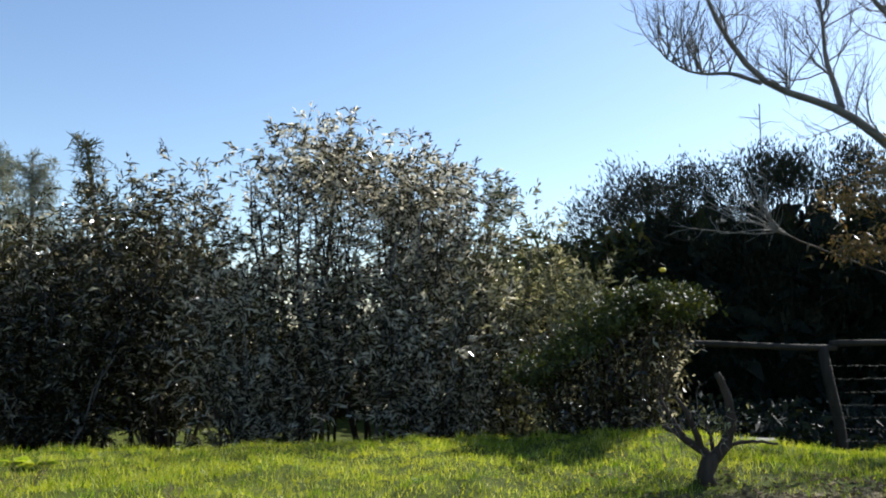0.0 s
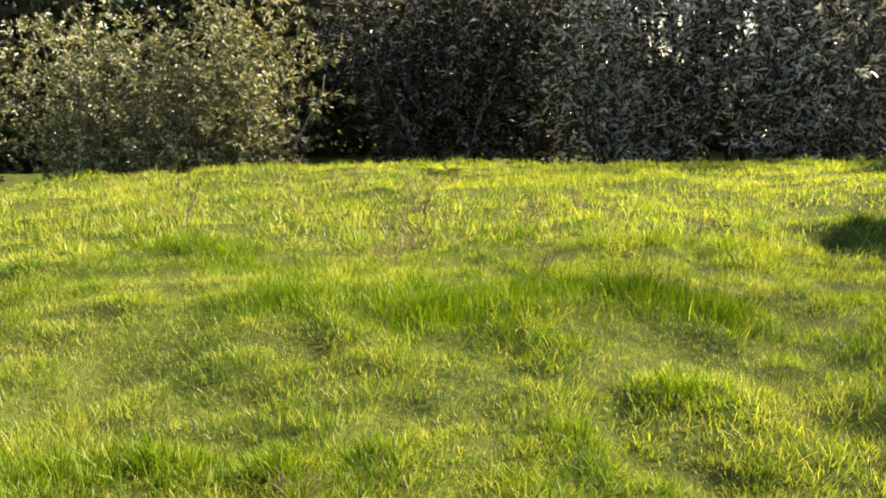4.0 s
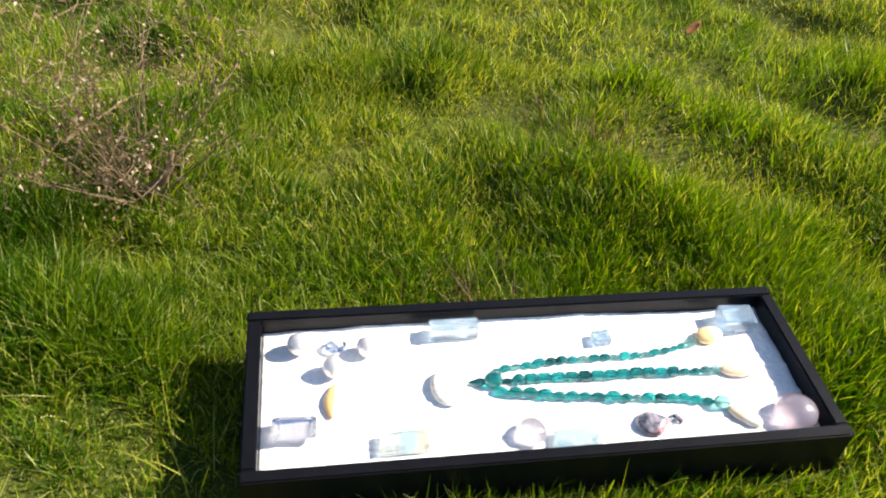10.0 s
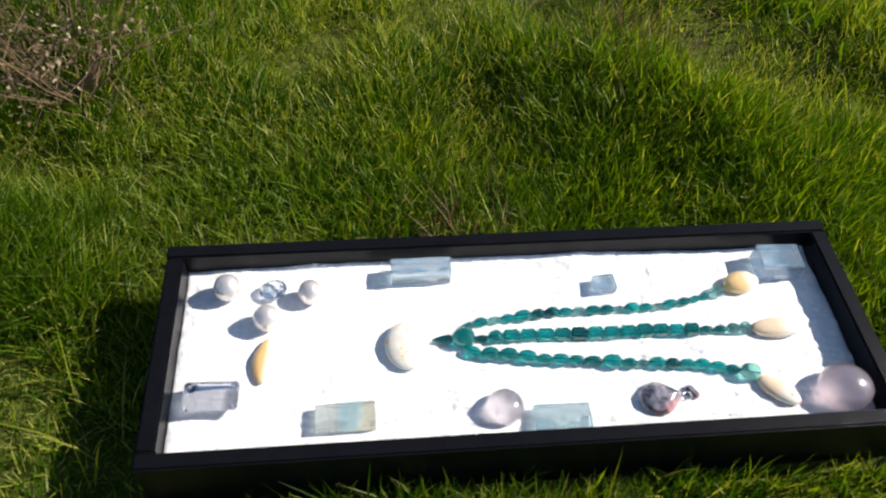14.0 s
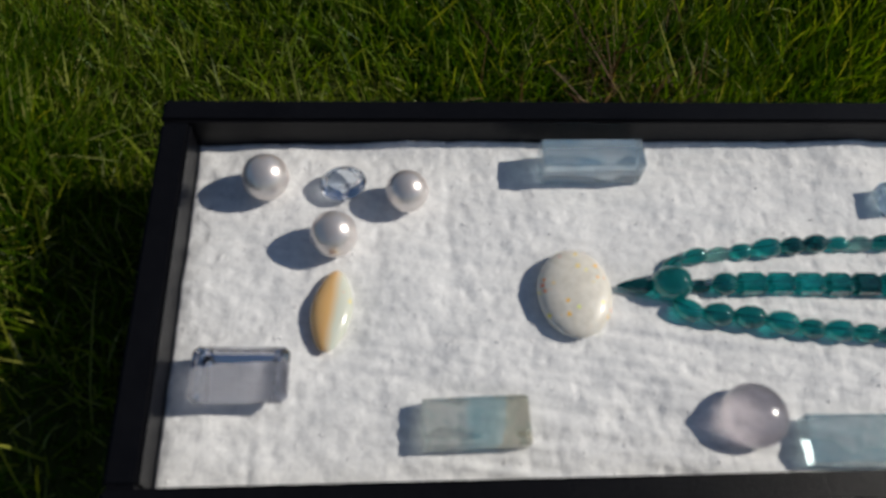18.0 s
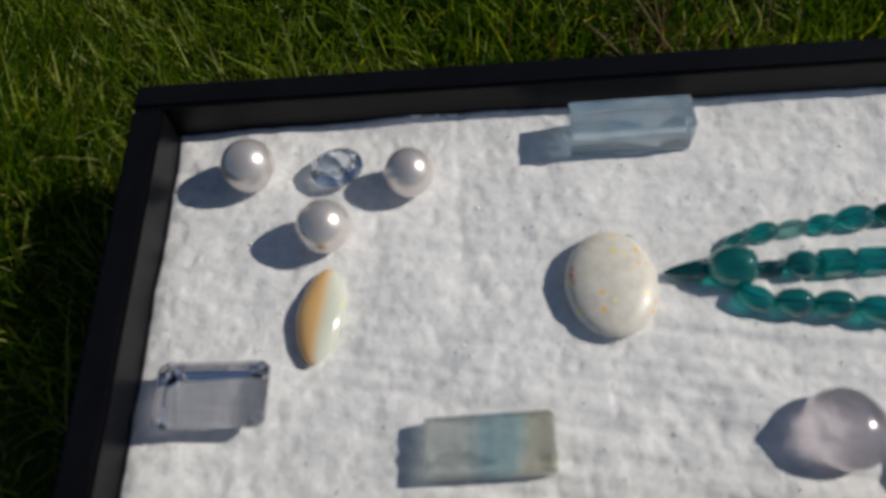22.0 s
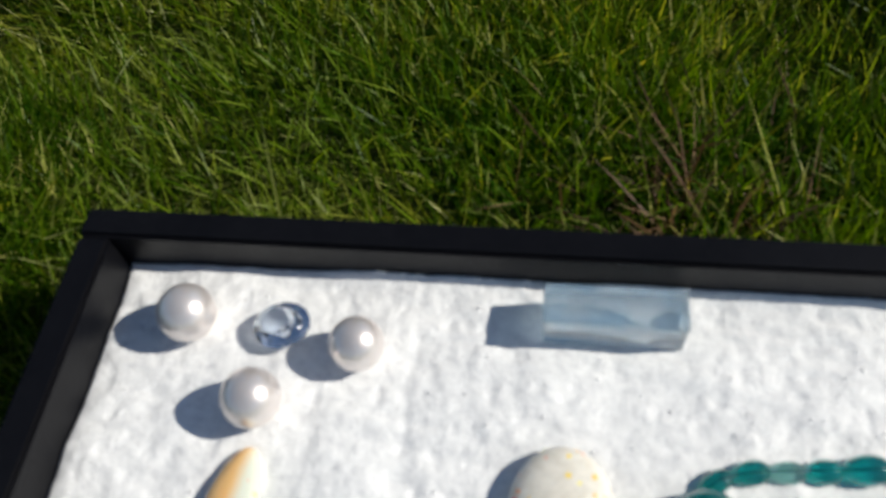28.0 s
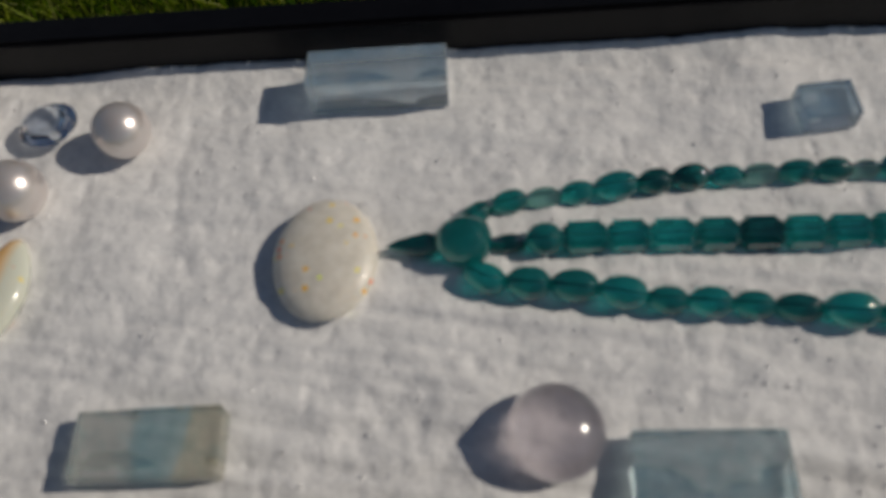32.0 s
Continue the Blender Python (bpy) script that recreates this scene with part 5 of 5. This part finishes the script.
def cabochon(name, label, u, v, rx, ry, top, material, rz=0, point=0.0):
    """A domed stone with a flat underside; point: how far its ends come to a tip."""
    bm = bmesh.new()
    seg, rings = 36, 9
    rows = []
    for j in range(rings + 1):
        s = j / rings
        if s < 0.2:
            k, z = 0.90 + 0.10 * (s / 0.2), 0.40 * top * (s / 0.2)
        else:
            q = (s - 0.2) / 0.8
            k, z = math.cos(q * math.pi / 2), 0.40 * top + 0.60 * top * math.sin(q * math.pi / 2)
        if j == rings:
            rows.append([bm.verts.new((0, 0, top / 1000))])
            break
        line = []
        for i in range(seg):
            a = 2 * math.pi * i / seg
            x, y = math.cos(a), math.sin(a)
            x *= 1.0 - point * abs(y) ** 1.3
            line.append(bm.verts.new((rx * k * x / 1000, ry * k * y / 1000, z / 1000)))
        rows.append(line)
    bm.faces.new(rows[0][::-1])
    for a, b in zip(rows[:-2], rows[1:-1]):
        for i in range(seg):
            bm.faces.new((a[i], a[(i + 1) % seg], b[(i + 1) % seg], b[i]))
    for i in range(seg):
        bm.faces.new((rows[-2][i], rows[-2][(i + 1) % seg], rows[-1][0]))
    ob = part(name, bm, material, smooth=True)
    ob.matrix_basis = mm(u, v, -0.2, 0, 0, rz)
    return tagged(ob, label, "gemstone")


cabochon("opal", "large oval milky white opal with tiny coloured sparks", 105.2, -47.4, 10.2, 13.2, 6.2, WHITE_OPAL)
cabochon("opal", "marquise opal, honey orange on one side, milky on the other", 40.2, -51.4, 5.6, 11.9, 4.6, FIRE_OPAL, -7, 0.18)
cabochon("opal", "honey-coloured oval opal at the end of a bead strand", 274.4, -20.5, 9.6, 6.2, 7.0, ORANGE_OPAL, 12)
cabochon("opal", "long pale cream opal at the end of the middle strand", 284.2, -47.6, 13.2, 5.4, 5.5, PALE_OPAL, 0)
cabochon("opal", "flat honey-cream opal drop near the pink stone", 273.0, -81.2, 10.5, 5.2, 5.0, PALE_OPAL, -42)
ball_thing("quartz_cabochon", "round milky pale pink quartz dome, glowing at one side", "gemstone", 146.6, -82.4, 3.4, 8.4, MOON, (1, 1, 0.72))
ball_thing("quartz_cabochon", "large domed dusky pink quartz stone in the tray's corner", "gemstone", 302.5, -83.4, 5.0, 12.3, ROSE, (1, 0.93, 0.72))


def pendant():
    ob = thing("pendant", "dark mottled grey-pink teardrop stone pendant with a small bail", "pendant", "", mm(217.5, -81.6, 0, 0, 0, 8))
    bm = bmesh.new()
    seg, rows = 28, []
    for k, z in ((0.9, 0.0), (1.0, 1.6), (0.8, 3.4), (0.45, 4.6)):
        line = []
        for i in range(seg):
            a = 2 * math.pi * i / seg
            x, y = 10.0 * math.cos(a), 8.6 * math.sin(a)
            if x > 0:
                y *= 1 - 0.75 * (x / 10.0) ** 1.4
                x *= 1.12
            line.append(bm.verts.new((x * k / 1000, y * k / 1000, z / 1000)))
        rows.append(line)
    bm.faces.new(rows[0][::-1])
    bm.faces.new(rows[-1])
    for a, b in zip(rows[:-1], rows[1:]):
        for i in range(seg):
            bm.faces.new((a[i], a[(i + 1) % seg], b[(i + 1) % seg], b[i]))
    part("stone", bm, SPOTTED, ob, "mottled grey and pink polished stone", smooth=True)
    bail = part("bail", slab_bm(-1.6, 1.6, -3.6, 3.6, 0.2, 2.6, 0.7), SPOTTED, ob, "dark metal bail")
    bail.matrix_basis = pose(0.0158, 0.0, 0, 0, 0, 22)
    ring = [(-0.0036 + 0.0018 * math.cos(a), 0.0018 * math.sin(a), 0.0018) for a in np.linspace(0, 2 * math.pi, 13)]
    bulk("ring", *tube(np.array(ring), np.full(13, 0.0004), 6), SILVER, bail, smooth=True)


pendant()


def bead_bm(length, width, style):
    """A hand-cut bead: an oval with soft facets, or a barrel."""
    bm = bmesh.new()
    seg = 14
    if style == 1:
        return slab_bm(-length / 2, length / 2, -width / 2, width / 2, -width * 0.42, width * 0.34, 0.9, 2)
    if style == 2:
        prof = ((-0.5, 0.10), (-0.30, 0.45), (0.0, 0.78), (0.3, 1.0), (0.5, 0.72))
    else:
        prof = ((-0.5, 0.22), (-0.44, 0.52), (-0.3, 0.80), (-0.1, 0.97), (0.08, 1.0), (0.26, 0.92), (0.40, 0.70), (0.47, 0.42), (0.5, 0.2))
    rows = []
    for i, (x, k) in enumerate(prof):
        turn = 0.0
        rows.append([bm.verts.new((x * length / 1000, width / 2000 * k * math.cos(2 * math.pi * (j + turn) / seg), width / 2000 * k * math.sin(2 * math.pi * (j + turn) / seg))) for j in range(seg)])
    bm.faces.new(rows[0])
    bm.faces.new(rows[-1])
    for a, b in zip(rows[:-1], rows[1:]):
        for j in range(seg):
            bm.faces.new((a[j], b[j], b[(j + 1) % seg], a[(j + 1) % seg]))
    bmesh.ops.recalc_face_normals(bm, faces=bm.faces[:])
    return bm


def necklace():
    ob = thing("necklace", "three strands of deep green emerald beads meeting at one large bead", "necklace", "", mm(0, 0.5, 0))
    shared = {}

    def bead(u, v, length, width, tone, style, angle):
        key = (round(length * 2) / 2, round(width * 2) / 2, style)
        if key not in shared:
            first = part("bead", bead_bm(*key), EMERALD[tone], ob, smooth=style != 1)
            shared[key] = first.data
        else:
            first = new("bead", shared[key])
            first.parent = ob
        first.material_slots[0].link = "OBJECT"
        first.material_slots[0].material = EMERALD[tone]
        first.matrix_basis = pose(u / 1000, v / 1000, width / 2000 - 0.0011, 0, 0, angle) @ pose(0, 0, 0, (u * 37) % 8 - 4 if style == 1 else (u * 37) % 360)
        return first

    # each strand: a line to follow, then its beads as length, width and tone
    top = ((131.2, -41.2), (134.6, -38.5), (141.2, -36.4), (154.9, -35.1), (163, -34.1), (178, -32.7), (205, -32.6), (228, -32.3), (245, -29.8), (264.5, -24.6))
    middle = ((136.6, -45.6), (156, -45.4), (182, -45.9), (205, -46.4), (229, -46.3), (256, -47.4), (271, -47.2))
    low = ((132.0, -51.0), (136.3, -53.6), (144.5, -54.8), (153, -55.7), (168.4, -58.9), (189.6, -61.2), (207, -63.4), (228, -64.8), (241, -65.8), (253, -69.0), (267, -73.2))
    top_beads = ((7, 4.5, 0), (7, 5, 0), (6.5, 4.5, 2), (6.5, 5, 0), (8.5, 6, 1), (6.5, 5.5, 0), (7, 5.5, 0), (6.5, 4.5, 1), (6.5, 4.5, 2), (7, 5, 0), (6.5, 5, 0), (5.5, 4, 2), (7, 5.5, 0), (6.5, 4.5, 0),
                 (5.5, 4, 2), (7.5, 5, 0), (6.5, 4.5, 0), (5.5, 4, 0), (5.5, 4, 0), (8.0, 6.5, 2))
    mid_beads = ((7, 4.0, 0), (7, 6.5, 0), (8.5, 6.0, 0), (8, 6, 1), (8.5, 6.0, 1), (8, 6, 0), (8, 6, 0), (8, 6, 0), (8, 6, 1), (8, 6, 0), (8, 6.5, 0), (8, 6, 0), (7.5, 5.5, 1), (7.5, 6, 0), (7, 4.5, 0), (6.5, 4.5, 0), (6.5, 5.5, 2), (5.5, 6, 2))
    low_beads = ((8, 6, 0), (8, 6.5, 0), (8.5, 6.5, 0), (8.5, 6.5, 1), (7, 5.5, 0), (7.5, 6, 1), (7, 5.5, 0), (8, 5.5, 0), (9, 7, 1), (6.5, 5.5, 0), (5.5, 4.5, 2), (7.5, 6, 0), (6.5, 5.5, 0), (7, 5, 0), (7, 5.5, 0), (7, 5.5, 0), (6, 5, 0), (9, 8, 2))
    for line, beads in ((top, top_beads), (middle, mid_beads), (low, low_beads)):
        p = np.array(line, float)
        d = np.concatenate([[0], np.cumsum(np.hypot(*np.diff(p, axis=0).T))])
        fit_k = d[-1] / sum(b[0] for b in beads)
        s = 0.0
        for i, (length, width, tone) in enumerate(beads):
            length *= fit_k
            mid = s + length / 2
            u, v = np.interp(mid, d, p[:, 0]), np.interp(mid, d, p[:, 1])
            u2, v2 = np.interp(mid + 1.5, d, p[:, 0]), np.interp(mid + 1.5, d, p[:, 1])
            u1, v1 = np.interp(mid - 1.5, d, p[:, 0]), np.interp(mid - 1.5, d, p[:, 1])
            style = 1 if line is middle and 2 <= i <= 13 else 0
            bead(u, v, length * (0.95 if style else 1.02), width, tone, style, math.degrees(math.atan2(v2 - v1, u2 - u1)))
            s += length
        q = np.linspace(0, d[-1], 30)
        string = np.stack([np.interp(q, d, p[:, 0]), np.interp(q, d, p[:, 1]), np.full(30, 2.6)], -1) / 1000
        bulk("string", *tube(string, np.full(30, 0.00025), 5), SILVER, ob)
    big = part("large_bead", bead_bm(11.0, 10.0, 0), EMERALD[0], ob, "large round bright green bead", smooth=True)
    big.matrix_basis = pose(0.1318, -0.0460, 0.0036)
    tip = part("tip_bead", bead_bm(9.5, 5.0, 2), EMERALD[0], ob, "small pointed dark green bead")
    tip.matrix_basis = pose(0.1218, -0.0458, 0.0023)


necklace()


def crumbs():
    """Specks of glittering dust caught in the cotton."""
    r = np.random.RandomState(300)
    pieces = []
    for i in range(380):
        u, v = r.uniform(3, 313), r.uniform(-96, 0)
        s = r.uniform(0.16, 0.36)
        q, f = tube(np.array([(0, 0, z) for z in (-1, -0.7, 0, 0.7, 1)]) * s, np.array([0.05, 0.7, 1.0, 0.7, 0.05]) * s, 8)
        pieces.append(((q + np.array([u, v, float(cotton_height(np.array(u), np.array(v))) + 0.1])) / 1000, f))
    ob = bulk("glitter_dust", *joined(pieces), GLITTER, smooth=True)
    ob.matrix_basis = BOX.copy()
    tagged(ob, "tiny glittering specks of dust on the white cotton", "dust", kind="stuff")


GLITTER = gem_mat("glitter", (0.97, 0.97, 0.97), 0.38, 2.2, 0.0)
GLITTER.node_tree.nodes["Principled BSDF"].inputs["Metallic"].default_value = 1.0
crumbs()


# ---- small growth in the lawn ----
def dry_weed(u, v, size, seed, label, stems=9, twigs=10, thick=1.0):
    """A dry branching weed with small papery heads."""
    r = np.random.RandomState(seed)
    ob = thing("dry_weed", label, "weed", "dry weeds in the lawn", pose(u, v, float(ground_z(u, v)) - 0.004))
    cen = []
    wood = []
    for i in range(stems):
        a = r.uniform(0, 2 * np.pi)
        d = np.array([np.cos(a) * 0.8, np.sin(a) * 0.8, r.uniform(0.5, 1.5)])
        line = bent(r, (0, 0, 0), d, size * r.uniform(0.7, 1.1), 8, 0.07, 0.04)
        bulk("stem", *tube(line, 0.0006 * thick * np.linspace(1, 0.5, 9), 4), WEED_STEM, ob)
        for j in range(twigs):
            k = r.randint(2, 9)
            l2 = bent(r, line[k], r.normal(0, 0.6, 3) + np.array([0, 0, 0.6]), size * r.uniform(0.10, 0.28), 4, 0.2)
            wood.append(tube(l2, 0.0003 * thick * np.linspace(1, 0.6, 5), 3))
            cen += [l2[-1], l2[-1] + r.normal(0, 0.003, 3), l2[2]]
    tagged(bulk("twig_spray", *joined(wood), WEED_STEM, ob), kind="stuff")
    if twigs > 10:
        root = np.array([(-0.03, -0.012, 0.003), (-0.012, -0.004, 0.010), (0.0, 0.0, 0.014), (0.012, 0.006, 0.026), (0.02, 0.012, 0.05)])
        bulk("woody_base", *tube(root, (0.003, 0.004, 0.005, 0.0035, 0.0015), 7), WEED_STEM, ob, smooth=True)
    cen = np.array(cen)
    cen[:, 2] = np.maximum(cen[:, 2], 0.004)
    k = len(cen)
    v_, f_ = leaves(r, cen, r.normal(size=(k, 3)), r.uniform(0.002, 0.005, k), r.uniform(0.0012, 0.0028, k))
    tagged(bulk("seed_fluff", v_, f_, WEED_LEAF, ob), kind="stuff")


dry_weed(-0.551, 0.182, 0.19, 201, "reddish dry branching weed with papery seed heads", 20, 20)
r0 = random.Random(77)
for wx, wy, s in ((-0.95, 2.35, 0.13), (-1.35, 2.45, 0.14), (-1.75, 2.3, 0.12), (-1.1, 1.75, 0.12), (-1.9, 2.9, 0.15), (-0.75, 1.9, 0.11), (-2.1, 2.1, 0.14), (-0.4, 2.3, 0.10), (-1.5, 2.7, 0.15), (-1.2, 2.1, 0.12), (-0.85, 2.7, 0.13), (-2.4, 3.1, 0.17), (-1.6, 3.2, 0.15)):
    dry_weed(wx, wy, s, r0.randint(1, 9999), "thin dry brown weed standing in the lawn", 7, 8, 2.2)


def fallen_leaf(x, y, turn, label):
    """A curled dead leaf."""
    bm = bmesh.new()
    rows = []
    for i in range(7):
        s = i / 6
        w = 0.011 * math.sin(math.pi * (0.08 + 0.88 * s)) ** 0.8
        rows.append([bm.verts.new((s * 0.022, k * w * 0.55, 0.004 + 0.008 * s * s + 0.25 * abs(k) * w)) for k in (-1, -0.5, 0, 0.5, 1)])
    for a, b in zip(rows[:-1], rows[1:]):
        for k in range(4):
            bm.faces.new((a[k], a[k + 1], b[k + 1], b[k]))
    ob = part("fallen_leaf", bm, DEAD_LEAF, smooth=True)
    m = ob.modifiers.new("thickness", "SOLIDIFY")
    m.thickness = 0.0005
    ob.matrix_basis = pose(x, y, float(ground_z(x, y)) + 0.022, 8, -6, turn)
    tagged(ob, label, "leaf")


DEAD_LEAF = plain_mat("dead_leaf", (0.12, 0.055, 0.022), (0.26, 0.13, 0.05), 60.0, 0.9)
DEAD_LEAF.node_tree.nodes["Principled BSDF"].inputs["Specular IOR Level"].default_value = 0.05
fallen_leaf(-0.305, 0.72, 70, "curled red-brown fallen leaf on the grass")


def broad_weed(x, y, size, seed):
    """A flat rosette with a few raised leaves."""
    r = np.random.RandomState(seed)
    ob = thing("broadleaf_weed", "small broad-leaved weed with yellowish leaves in the lawn", "weed", "", pose(x, y, float(ground_z(x, y))))
    k = 16
    a = r.uniform(0, 2 * np.pi, k)
    way = np.stack([np.cos(a), np.sin(a), r.uniform(0.1, 0.8, k)], -1)
    for i in range(k):
        v, f = leaves(r, np.array([[0, 0, 0.01]]), way[i:i + 1], np.array([size * r.uniform(0.6, 1.2)]), np.array([size * 0.28]))
        bulk("leaf", v, f, SUN_GRASS, ob)


broad_weed(-1.80, 3.66, 0.10, 401)
broad_weed(-1.90, 3.68, 0.08, 402)


def soil_chips():
    """Bark chips and crumbs on the bare soil under the dead shrub."""
    r = np.random.RandomState(410)
    x, y = r.uniform(0.1, 2.4, 11000), r.uniform(1.6, 3.5, 11000)
    ok = (r.uniform(size=11000) < soil_amount(x, y)) & (np.arctan2(x, y) < 0.6)
    x, y = x[ok], y[ok]
    k = len(x)
    c = np.stack([x, y, ground_z(x, y) + 0.004], -1)
    a = r.uniform(0, 2 * np.pi, k)
    way = np.stack([np.cos(a), np.sin(a), r.normal(0, 0.25, k)], -1)
    v, f = leaves(r, c, way, r.uniform(0.008, 0.04, k), r.uniform(0.004, 0.014, k), 0.0, 0.6)
    tagged(bulk("bark_chips", v, f, CHIP), "scattered pale bark chips and dry litter on bare soil", "litter", kind="stuff")


soil_chips()
